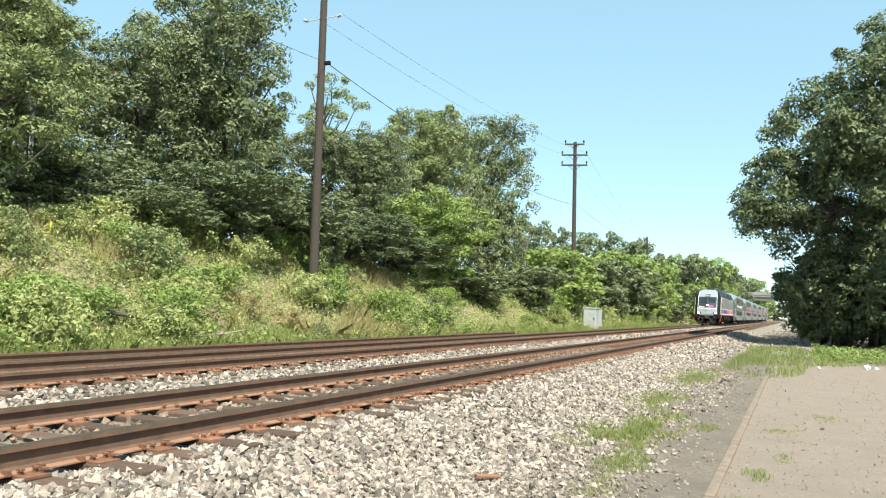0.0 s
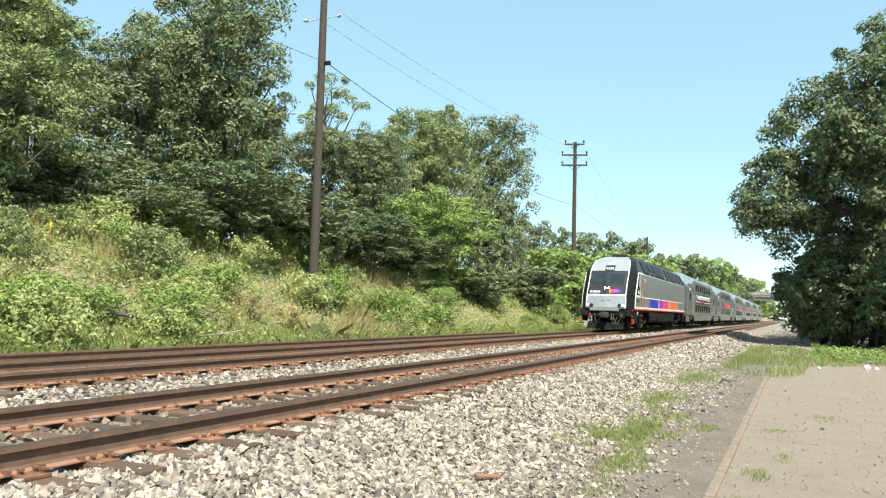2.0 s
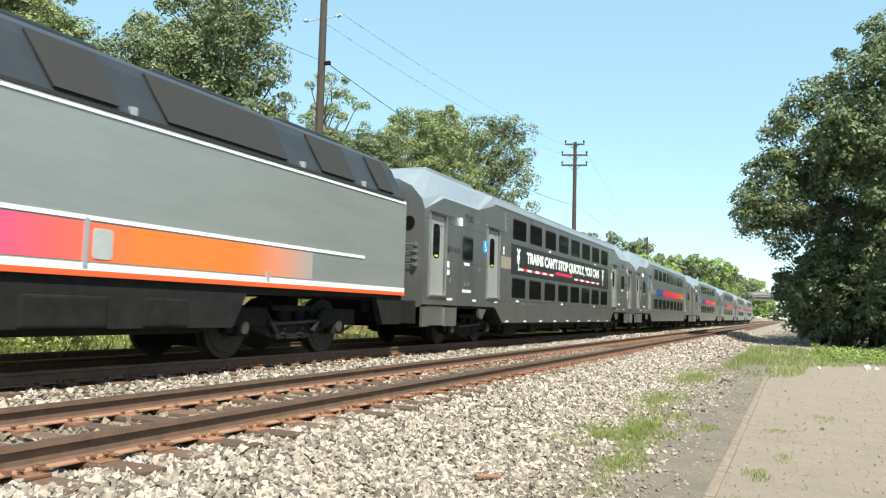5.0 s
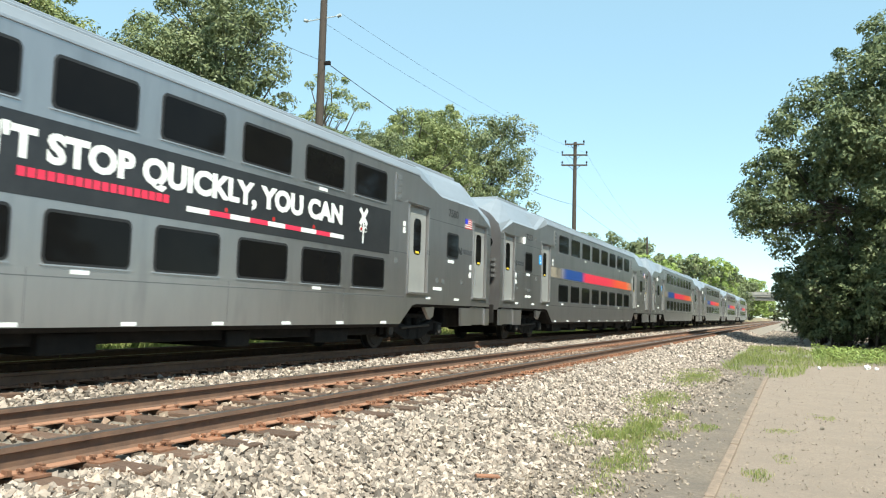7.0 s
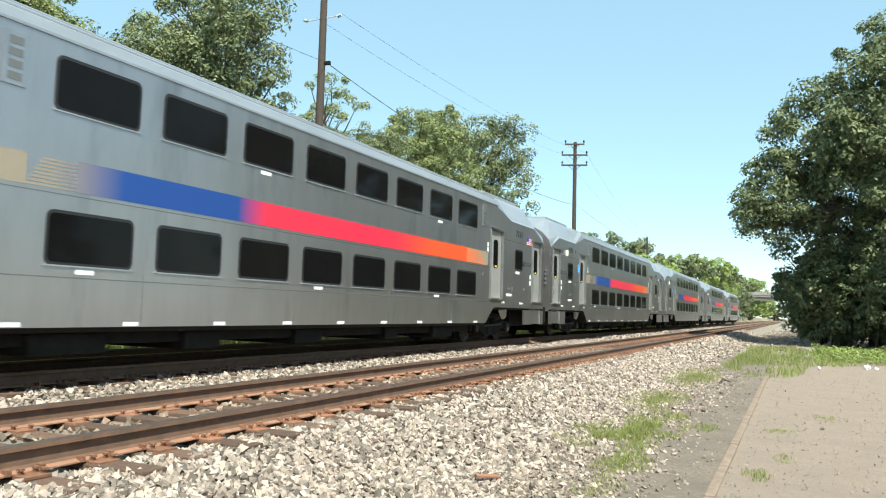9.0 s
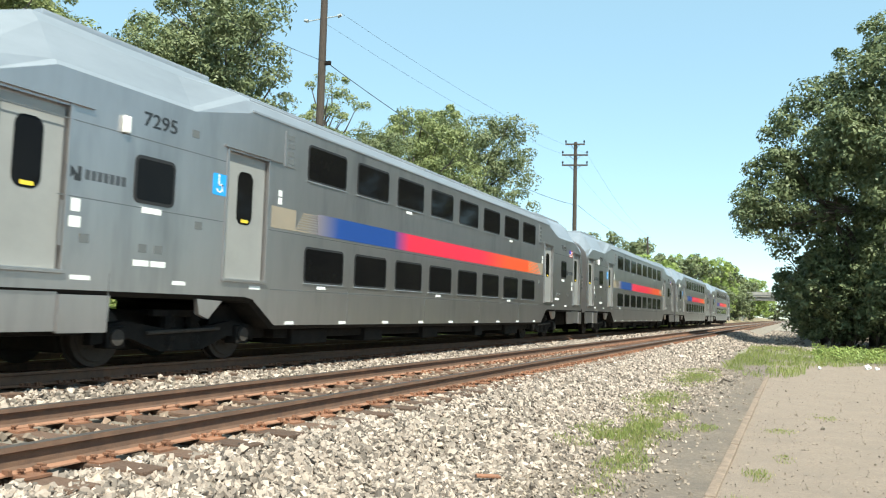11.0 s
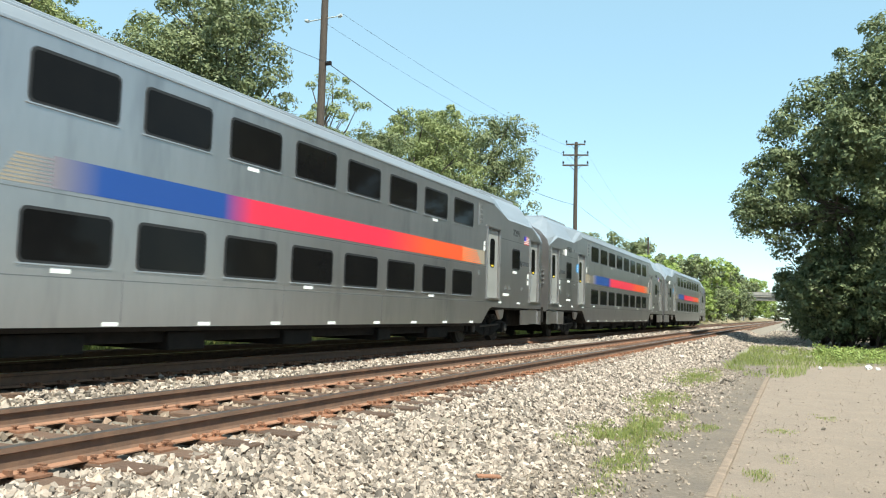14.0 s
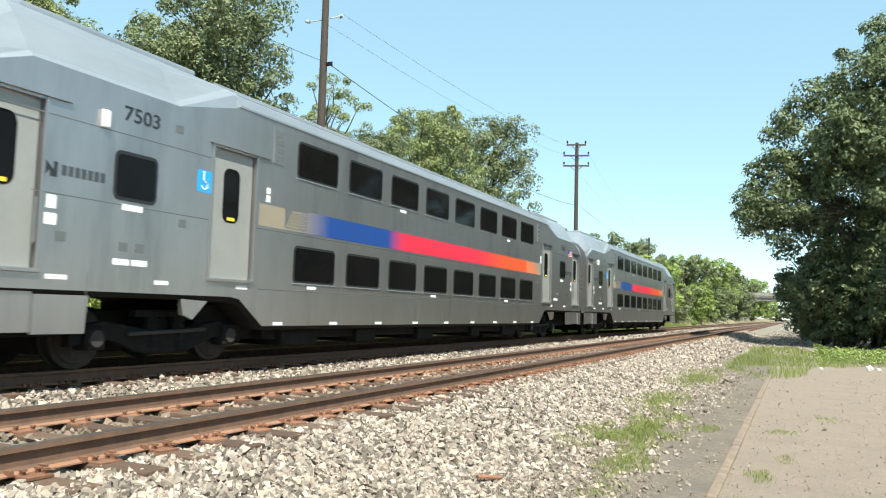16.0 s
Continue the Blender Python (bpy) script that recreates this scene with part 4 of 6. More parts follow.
ARCH = [(1.44, 3.12), (1.16, 3.4), (0.8, 3.56), (0, 3.66)]
EAVE = [(1.4, 3.24), (1.12, 3.54), (0.86, 3.7), (0, 3.78)]
ENDS = [(1.43, 3.33), (1.12, 3.78), (0.97, 3.92), (0, 3.96)]
FULL = [(1.46, 3.69), (1.3, 3.79), (0.92, 3.93), (0, 3.99)]
CAR = 26.65
PITCH = 26.77


def cut(bm, boxes):
    """Takes recesses out of a body."""
    me = bpy.data.meshes.new("body")
    bm.to_mesh(me)
    bm.free()
    cb = bmesh.new()
    for b in boxes:
        box(cb, *b)
    cme = bpy.data.meshes.new("recess")
    cb.to_mesh(cme)
    cb.free()
    a, c = new("body", me), new("recess", cme)
    md = a.modifiers.new("recess", "BOOLEAN")
    md.object, md.solver = c, "EXACT"
    bpy.context.view_layer.update()
    out = bmesh.new()
    done = bpy.data.meshes.new_from_object(a.evaluated_get(bpy.context.evaluated_depsgraph_get()))
    out.from_mesh(done)
    bpy.data.objects.remove(a)
    bpy.data.objects.remove(c)
    return out


def wheelset_bm(r):
    bm = bmesh.new()
    for s in (-1, 1):
        cyl(bm, (s * 0.69, 0, 0), (s * 0.82, 0, 0), r - 0.01, n=28)
        cyl(bm, (s * 0.665, 0, 0), (s * 0.69, 0, 0), r + 0.025, n=28)
        cyl(bm, (s * 0.82, 0, 0), (s * 0.85, 0, 0), r * 0.84, r * 0.8, n=28, mi=1)
        cyl(bm, (s * 0.85, 0, 0), (s * 0.9, 0, 0), r * 0.36, n=16)
        for k in range(6):
            a = k * math.pi / 3
            cyl(bm, (s * 0.845, math.cos(a) * r * 0.58, math.sin(a) * r * 0.58), (s * 0.856, math.cos(a) * r * 0.58, math.sin(a) * r * 0.58), r * 0.09, n=8, mi=1)
    cyl(bm, (-0.7, 0, 0), (0.7, 0, 0), 0.085, n=12)
    return bm


spinners = []


def true_size(thing, sy, y0, y1, sz):
    """From drawing units to metres along and up: the drawing's y0 comes to y1."""
    done = set()
    for o in thing.children_recursive:
        p = o.matrix_basis.translation.copy()
        k = Matrix.Translation((0, y1 - y0 * sy, 0)) @ Matrix.Diagonal((1, sy, sz, 1))
        if p.length < 1e-6:
            if o.data.name not in done:
                o.data.transform(k)
                done.add(o.data.name)
        else:
            o.data.transform(Matrix.Diagonal((sy, sz, 1, 1)))
            q = o.matrix_basis.copy()
            q.translation = k @ p
            o.matrix_basis = q


def bogie(parent, u, r, base, heavy=False):
    """A truck: side frames, springs, axle boxes, brake rigging; two wheelsets that turn."""
    bm = bmesh.new()
    for s in (-1, 1):
        x = s * 1.05
        h = r + 0.12
        slab(bm, [(-base / 2 - 0.35, r - 0.1), (-base / 2 - 0.35, h + 0.02), (-base / 2 + 0.2, h + 0.1), (-0.35, h - 0.02), (0.35, h - 0.02), (base / 2 - 0.2, h + 0.1),
                  (base / 2 + 0.35, h + 0.02), (base / 2 + 0.35, r - 0.1), (base / 2 - 0.3, r - 0.02), (0.42, r - 0.22), (-0.42, r - 0.22), (-base / 2 + 0.3, r - 0.02)], x - 0.07, x + 0.07)
        for e in (-1, 1):
            box(bm, x - 0.1, x + 0.14 * (1 if s > 0 else 1), e * base / 2 - 0.16, e * base / 2 + 0.16, r - 0.15, r + 0.15, bevel=0.03)
            cyl(bm, (x - 0.02, e * base / 2, r), (x + s * 0.17, e * base / 2, r), 0.11, n=14, mi=1)
            cyl(bm, (x, e * 0.26, r - 0.2), (x, e * 0.26, h + 0.22), 0.1, n=10)
            for k in range(5):
                cyl(bm, (x, e * 0.26, r - 0.14 + k * 0.09), (x, e * 0.26, r - 0.1 + k * 0.09), 0.125, n=10)
        cyl(bm, (x + s * 0.12, -0.75, r + 0.05), (x + s * 0.12, 0.75, r + 0.1), 0.028, n=8, mi=1)
        box(bm, x + s * 0.02 - 0.06, x + s * 0.02 + 0.06, -0.6, 0.6, h + 0.16, h + 0.26, bevel=0.02)
    box(bm, -1.0, 1.0, -0.25, 0.25, r - 0.05, r + 0.3, bevel=0.04)
    # middle box added to block daylight between the wheels
    box(bm, -0.6, 0.6, -base / 2 - 0.45, base / 2 + 0.45, 0.2, r + 0.36, bevel=0.05)
    if heavy:
        for s in (-1, 1):
            for e in (-1, 1):
                box(bm, s * 1.14 - 0.06, s * 1.14 + 0.06, e * base / 2 - 0.62, e * base / 2 + 0.62, r + 0.02, r + 0.34, bevel=0.04)
                cyl(bm, (s * 1.18, e * 0.55, r - 0.1), (s * 1.18, e * 0.95, r + 0.32), 0.05, n=10)
    ob = part("bogie", bm, [M_UNDER, M_DUST], parent, "dark dusty truck frame with coil springs")
    ob.matrix_basis = pose(0, u, 0)
    for e in (-1, 1):
        w = part("wheelset", wheelset_bm(r), [M_WHEEL, M_DUST], ob, "steel wheels on an axle")
        w.matrix_basis = pose(0, e * base / 2, r)
    return ob


def gather_spinners(car, r):
    for b in car.children:
        if b.name.startswith("bogie"):
            for w in b.children:
                spinners.append((w, w.location.y, r))


WIN_U = [6.55 + 1.745 * i for i in range(8)]


def coach():
    car = root("bilevel_coach", pose(FAR, 0, 0), "grey stainless bilevel passenger coach with two rows of dark windows", "train car", "coaches of the train")
    secs = []
    for u, zb, zs, pts in ((0.2, 0.85, 2.9, ARCH), (1.3, 0.85, 3.26, ENDS), (3.65, 0.85, 3.26, ENDS), (4.85, 0.85, 3.5, FULL),
                           (4.95, 0.85, 3.55, FULL), (5.15, 0.82, 3.55, FULL), (5.75, 0.45, 3.55, FULL)):
        secs.append((u, zb, zs, pts))
    secs += [(CAR - u, zb, zs, pts) for u, zb, zs, pts in secs[::-1]]
    bm = bmesh.new()
    loft(bm, [profile(*s) for s in secs])
    for fc in bm.faces:
        c = fc.calc_center_median()
        fc.material_index = 1 if c.z > 3.02 and fc.normal.z > 0.25 else 2 if fc.normal.z < -0.5 else 0
    recess = []
    for s in (-1, 1):
        xa, xb = (1.44, 1.7) if s > 0 else (-1.7, -1.44)
        for u0, u1, z0, z1 in ((0.56, 1.5, 1.12, 2.86), (4.42, 5.42, 1.15, 2.9)):
            for a, b in ((u0, u1), (CAR - u1, CAR - u0)):
                recess.append((xa, xb, a, b, z0, z1))
    bm = cut(bm, recess)
    part("body", bm, [M_STEEL, M_ROOF, M_UNDER], car)
    # roof ribs along the raised middle, and end ridges
    for s in (-1, 1):
        for k, (x, z) in enumerate(((1.4, 3.73), (1.2, 3.83), (1.06, 3.885), (0.92, 3.935))):
            bm = bmesh.new()
            cyl(bm, (s * x, 5.0, z), (s * x, CAR - 5.0, z), 0.02, n=6)
            part("roof_rib", bm, M_ROOF, car)
        bm = bmesh.new()
        box(bm, s * 1.515 - 0.022, s * 1.515 + 0.022, 4.95, CAR - 4.95, 3.53, 3.57, bevel=0.008)
        part("gutter", bm, M_ROOF, car)
    for u in (0, 1):
        bm = bmesh.new()
        y0, y1 = (1.5, 4.6) if u == 0 else (CAR - 4.6, CAR - 1.5)
        box(bm, -0.9, 0.9, y0, y1, 3.86, 4.02, bevel=0.04)
        part("roof_ridge", bm, M_ROOF, car)
    # windows
    for s in (-1, 1):
        def wx(d):
            return s * (1.52 + d)
        for z0, z1 in ((2.78, 3.37), (1.16, 1.74)):
            for u in WIN_U:
                bm = bmesh.new()
                slab(bm, rounded(u, u + 1.33, z0, z1, 0.09), wx(-0.01), wx(0.010))
                w = part("window", bm, M_FRAME, car)
                bm = bmesh.new()
                slab(bm, rounded(u + 0.035, u + 1.295, z0 + 0.035, z1 - 0.035, 0.065), wx(0.0), wx(0.013))
                part("pane", bm, M_GLASS, w)
                bm = bmesh.new()
                slab(bm, rounded(u - 0.012, u + 1.342, z0 - 0.012, z0 + 0.004, 0.005, 1), wx(-0.01), wx(0.018))
                part("sill", bm, M_ROOF, w)
        for u0 in (2.56, CAR - 3.3):
            bm = bmesh.new()
            slab(bm, rounded(u0, u0 + 0.74, 1.96, 2.53, 0.09), wx(-0.01), wx(0.010))
            w = part("window", bm, M_FRAME, car)
            bm = bmesh.new()
            slab(bm, rounded(u0 + 0.04, u0 + 0.7, 2.0, 2.49, 0.06), wx(0.0), wx(0.013))
            part("pane", bm, M_GLASS, w)
        # doors
        for mirror in (False, True):
            for u0, u1, z0, z1, low in ((0.56, 1.5, 1.12, 2.86, True), (4.42, 5.42, 1.15, 2.9, False)):
                a, b = (CAR - u1, CAR - u0) if mirror else (u0, u1)
                bm = bmesh.new()
                slab(bm, [(a + 0.03, z0), (b - 0.03, z0), (b - 0.03, z1 - 0.03), (a + 0.03, z1 - 0.03)], wx(-0.078), wx(-0.05))
                d = part("door", bm, M_DOOR, car, "pale grey sliding door with a narrow window")
                c = (a + b) / 2 + (-0.02 if not mirror else 0.02)
                bm = bmesh.new()
                slab(bm, rounded(c - 0.19, c + 0.19, 1.92, 2.66, 0.12), wx(-0.055), wx(-0.045))
                part("pane", bm, M_GLASS, d)
                bm = bmesh.new()
                slab(bm, rounded(c - 0.08, c + 0.1, 1.945, 1.99, 0.01, 1), wx(-0.05), wx(-0.04))
                part("sticker", bm, M_YELLOW, d)
                bm = bmesh.new()
                for y in (a - 0.045, b):
                    box(bm, min(wx(-0.01), wx(0.022)), max(wx(-0.01), wx(0.022)), y, y + 0.045, z0 - 0.04, z1 + 0.03, bevel=0.006)
                box(bm, min(wx(-0.01), wx(0.04)), max(wx(-0.01), wx(0.04)), a - 0.12, b + 0.35 if not mirror else b + 0.12, z1 + 0.03, z1 + 0.06)
                box(bm, min(wx(-0.08), wx(0.04)), max(wx(-0.08), wx(0.04)), a - 0.05, b + 0.05, z0 - 0.045, z0 - 0.003, bevel=0.006)
                part("door_frame", bm, M_STEEL, d)
                bm = bmesh.new()
                hy = b - 0.06 if not mirror else a + 0.06
                cyl(bm, (wx(0.03), hy, z0 + 0.25), (wx(0.03), hy, z0 + 0.72), 0.014, n=8)
                if low:
                    part("grab_rail", bm, M_STEEL, d)
                else:
                    bm.free()
        # lower skirts at the ends: step pocket, truck opening and sloped bracket
        for mirror in (False, True):
            def uu(v):
                return CAR - v if mirror else v
            bm = bmesh.new()
            slab(bm, [(uu(1.52), 0.45), (uu(2.25), 0.45), (uu(2.28), 0.86), (uu(1.52), 0.86)], wx(-0.06), wx(0))
            part("skirt", bm, M_STEEL, car)
            bm = bmesh.new()
            slab(bm, [(uu(0.21), 0.45), (uu(0.53), 0.45), (uu(0.53), 0.86), (uu(0.21), 0.86)], wx(-0.06), wx(0))
            part("skirt", bm, M_STEEL, car)
            bm = bmesh.new()
            slab(bm, [(uu(0.53), 0.47), (uu(1.52), 0.47), (uu(1.52), 1.06), (uu(0.53), 1.06)], wx(-0.1), wx(-0.035))
            part("step_trap", bm, M_STEEL, car, "grey step panel below the end door")
            bm = bmesh.new()
            slab(bm, [(uu(3.95), 0.66), (uu(4.15), 0.6), (uu(4.45), 0.84), (uu(3.9), 0.86)], wx(-0.1), wx(-0.02))
            part("bracket", bm, M_STEEL, car)
        # reflective strips and notices
        for y, z, w, h in [(6.05 + 1.745 * k, 0.52, 0.26, 0.045) for k in range(9)] + [(7.0, 1.075, 0.28, 0.055), (12.2, 1.075, 0.28, 0.055), (17.4, 1.075, 0.28, 0.055),
                          (10.5, 2.69, 0.28, 0.06), (17.5, 2.69, 0.28, 0.06), (1.65, 1.02, 0.3, 0.05), (3.35, 1.02, 0.26, 0.05), (5.05, 1.02, 0.28, 0.05), (2.62, 1.22, 0.27, 0.07),
                          (2.93, 1.22, 0.27, 0.07), (2.72, 1.85, 0.35, 0.07), (5.72, 2.43, 0.1, 0.09), (5.72, 2.31, 0.1, 0.1), (1.6, 1.75, 0.13, 0.14), (1.58, 1.58, 0.17, 0.12),
                          (23.9, 1.02, 0.3, 0.05), (22.2, 1.02, 0.26, 0.05), (22.6, 1.22, 0.5, 0.07), (20.92, 2.43, 0.12, 0.1), (20.92, 2.3, 0.12, 0.11), (24.88, 1.76, 0.13, 0.13), (24.86, 1.58, 0.15, 0.13), (23.45, 1.85, 0.36, 0.07)]:
            bm = bmesh.new()
            slab(bm, [(y, z), (y + w, z), (y + w, z + h), (y, z + h)], wx(-0.004), wx(0.004))
            part("reflective_strip", bm, M_WHITE, car)
        # panel seams
        for z in (2.72, 1.03, 1.9):
            for a, b in (((0.2, 4.35), (CAR - 4.35, CAR - 0.2)) if z != 1.9 else ((1.4, 4.35), (5.5, CAR - 5.5))):
                if z == 1.03:
                    a, b = (5.6, CAR - 5.6)
                bm = bmesh.new()
                box(bm, min(wx(-0.004), wx(0.003)), max(wx(-0.004), wx(0.003)), a, b, z, z + 0.012)
                part("panel_seam", bm, M_LINE, car)
                if z == 1.03:
                    break
        for y in (2.24, 8.09, 11.6, 15.1, 18.5):
            bm = bmesh.new()
            box(bm, min(wx(-0.004), wx(0.002)), max(wx(-0.004), wx(0.002)), y, y + 0.008, 0.56, 1.12)
            part("panel_seam", bm, M_LINE, car)
        # louver, marker lamp, hatches
        for y in (5.9, CAR - 6.1):
            bm = bmesh.new()
            box(bm, min(wx(-0.01), wx(0.016)), max(wx(-0.01), wx(0.016)), y - 0.05, y + 0.26, 2.9, 3.44, bevel=0.005)
            lv = part("louver", bm, M_STEEL, car)
            bm = bmesh.new()
            for k in range(4):
                box(bm, min(wx(0.014), wx(0.02)), max(wx(0.014), wx(0.02)), y + 0.02, y + 0.2, 2.95 + 0.12 * k, 3.03 + 0.12 * k)
            part("slats", bm, M_LINE, lv)
        bm = bmesh.new()
        box(bm, min(wx(0), wx(0.06)), max(wx(0), wx(0.06)), 2.3, 2.41, 2.73, 2.93, bevel=0.02)
        part("marker_lamp", bm, M_WHITE, car)
        for y, z in ((1.75, 1.42), (2.7, 1.38), (2.98, 1.38), (3.6, 2.92), (3.75, 1.75), (22.75, 1.38), (23.1, 1.38), (24.3, 1.4), (22.2, 1.95), (20.55, 1.68)):
            bm = bmesh.new()
            box(bm, min(wx(-0.004), wx(0.006)), max(wx(-0.004), wx(0.006)), y, y + 0.14, z, z + 0.1)
            part("hatch", bm, M_LINE, car)
    # end faces: gangway, round window, cable jumpers, coupler
    for mirror in (False, True):
        def uu(v):
            return CAR - v if mirror else v
        bm = bmesh.new()
        a, b = sorted((uu(-0.1), uu(0.21)))
        box(bm, -0.62, 0.62, a, b, 1.05, 3.25, bevel=0.05)
        part("gangway", bm, M_UNDER, car)
        bm = bmesh.new()
        cyl(bm, (1.13, uu(0.21), 2.62), (1.13, uu(0.17), 2.62), 0.14, n=18)
        part("round_window", bm, M_GLASS, car)
        for k in range(4):
            bm = bmesh.new()
            z = 1.75 + 0.14 * k
            cyl(bm, (0.7, uu(0.14), z), (1.35, uu(0.12), z - 0.02), 0.014, n=6)
            box(bm, 1.28, 1.36, min(uu(0.08), uu(0.21)), max(uu(0.08), uu(0.21)), z - 0.05, z + 0.03)
            part("jumper_cable", bm, M_HOSE, car)
        bm = bmesh.new()
        a, b = sorted((uu(-0.22), uu(1.2)))
        box(bm, -0.16, 0.16, a, b, 0.72, 1.0, bevel=0.03)
        part("coupler", bm, M_UNDER, car)
        bm = bmesh.new()
        a, b = sorted((uu(0.14), uu(0.24)))
        box(bm, -1.35, 1.35, a, b, 0.5, 0.98, bevel=0.02)
        part("buffer_beam", bm, M_UNDER, car)
        # dark boxes added either side of the truck to close daylight gaps
        bm = bmesh.new()
        a, b = sorted((uu(1.0), uu(2.35)))
        box(bm, -1.05, 1.05, a, b, 0.4, 0.86, bevel=0.04)
        part("brake_unit", bm, M_UNDER, car)
        bm = bmesh.new()
        a, b = sorted((uu(4.75), uu(6.2)))
        box(bm, -1.0, 1.0, a, b, 0.3, 0.8, bevel=0.04)
        part("air_reservoir", bm, M_UNDER, car)
    # underside and equipment
    bm = bmesh.new()
    box(bm, -1.2, 1.2, 6.2, CAR - 6.2, 0.3, 0.46, bevel=0.03)
    part("underframe", bm, M_UNDER, car)
    for y in (6.6, 9.2, 12.0, 15.4, 17.9):
        bm = bmesh.new()
        box(bm, -1.3, 1.3, y, y + random.uniform(0.5, 1.4), 0.2, 0.44, bevel=0.03)
        part("equipment_box", bm, M_UNDER, car)
    # service marks that cannot be read stay bars
    for y0, ym in ((1.5, 1), (CAR - 2.55, 1)):
        bm = bmesh.new()
        slab(bm, [(y0, 2.08), (y0 + 0.04, 2.08), (y0 + 0.12, 2.15), (y0 + 0.12, 2.08), (y0 + 0.22, 2.08), (y0 + 0.22, 2.24), (y0 + 0.17, 2.24), (y0 + 0.17, 2.15), (y0 + 0.06, 2.24), (y0, 2.24)], 1.518, 1.524)
        part("emblem", bm, M_BLACK, car)
        for k in range(7):
            bm = bmesh.new()
            slab(bm, [(y0 + 0.28 + 0.095 * k, 2.11), (y0 + 0.35 + 0.095 * k, 2.11), (y0 + 0.35 + 0.095 * k, 2.22), (y0 + 0.28 + 0.095 * k, 2.22)], 1.518, 1.523)
            part("lettering_bar", bm, M_GREYBLACK, car)
    # flag and access sign
    y0 = CAR - 2.14
    bm = bmesh.new()
    slab(bm, [(y0, 2.72), (y0 + 0.46, 2.72), (y0 + 0.46, 2.95), (y0, 2.95)], 1.518, 1.523)
    fl = part("flag", bm, M_WHITE, car, "small red, white and blue flag")
    for k in range(5):
        bm = bmesh.new()
        z = 2.723 + 0.05 * k
        slab(bm, [(y0, z), (y0 + 0.46, z), (y0 + 0.46, z + 0.025), (y0, z + 0.025)], 1.52, 1.525)
        part("flag_stripe", bm, M_TAILRED, fl)
    bm = bmesh.new()
    slab(bm, [(y0, 2.83), (y0 + 0.19, 2.83), (y0 + 0.19, 2.95), (y0, 2.95)], 1.52, 1.527)
    part("flag_canton", bm, M_DEEPBLUE, fl)
    bm = bmesh.new()
    slab(bm, rounded(4.08, 4.4, 2.25, 2.54, 0.02, 1), 1.518, 1.524)
    sg = part("access_sign", bm, M_CYAN, car, "blue wheelchair access sign")
    bm = bmesh.new()
    for i in range(10):
        a0, a1 = radians(200 + 20 * i), radians(220 + 20 * i)
        slab(bm, [(4.23 + r * math.cos(a), 2.36 + r * math.sin(a)) for r, a in ((0.055, a0), (0.055, a1), (0.075, a1), (0.075, a0))], 1.522, 1.527)
    slab(bm, [(4.2, 2.38), (4.225, 2.38), (4.225, 2.49), (4.2, 2.49)], 1.522, 1.527)
    slab(bm, [(4.2, 2.38), (4.31, 2.38), (4.31, 2.4), (4.2, 2.4)], 1.522, 1.527)
    slab(bm, [(4.29, 2.31), (4.31, 2.31), (4.31, 2.4), (4.29, 2.4)], 1.522, 1.527)
    cyl(bm, (1.522, 4.213, 2.51), (1.527, 4.213, 2.51), 0.02, n=10)
    part("wheelchair", bm, M_WHITE, sg)
    return car


def stripe(car):
    bm = bmesh.new()
    slab(bm, [(5.55, 1.95), (6.25, 1.95), (6.25, 2.27), (5.55, 2.27)], 1.516, 1.5235)
    part("tan_stripe", bm, M_TAN, car)
    for k in range(8):
        bm = bmesh.new()
        z = 1.955 + 0.04 * k
        slab(bm, [(6.25 + 0.03 * k, z), (7.0, z), (7.0, z + 0.024), (6.25 + 0.03 * k, z + 0.024)], 1.516, 1.523)
        part("hatch_line", bm, M_STRIPE, car)
    bm = bmesh.new()
    slab(bm, [(6.95, 1.95), (19.4, 1.95), (19.4, 2.29), (6.95, 2.29)], 1.516, 1.524)
    part("colour_stripe", bm, M_STRIPE, car, "blue, red and orange stripe")
    bm = bmesh.new()
    slab(bm, [(19.4, 1.95), (21.0, 1.95), (21.0, 2.29), (19.4, 2.29)], 1.516, 1.5235)
    part("tan_stripe", bm, M_TAN, car)
    for k in range(8):
        bm = bmesh.new()
        z = 1.953 + 0.042 * k
        slab(bm, [(19.38, z), (20.75 - 0.05 * k, z), (20.75 - 0.05 * k, z + 0.014), (19.38, z + 0.032)], 1.517, 1.5245)
        part("hatch_line", bm, M_ORANGE, car)


def numbers(car, text):
    for y, s in ((2.66, 0.24), (CAR - 3.24, 0.24)):
        words("car_number", text, s, M_BLACK, car, on_side(1.522, y, 2.89), 0.003, width=0.62, bold=0.003)


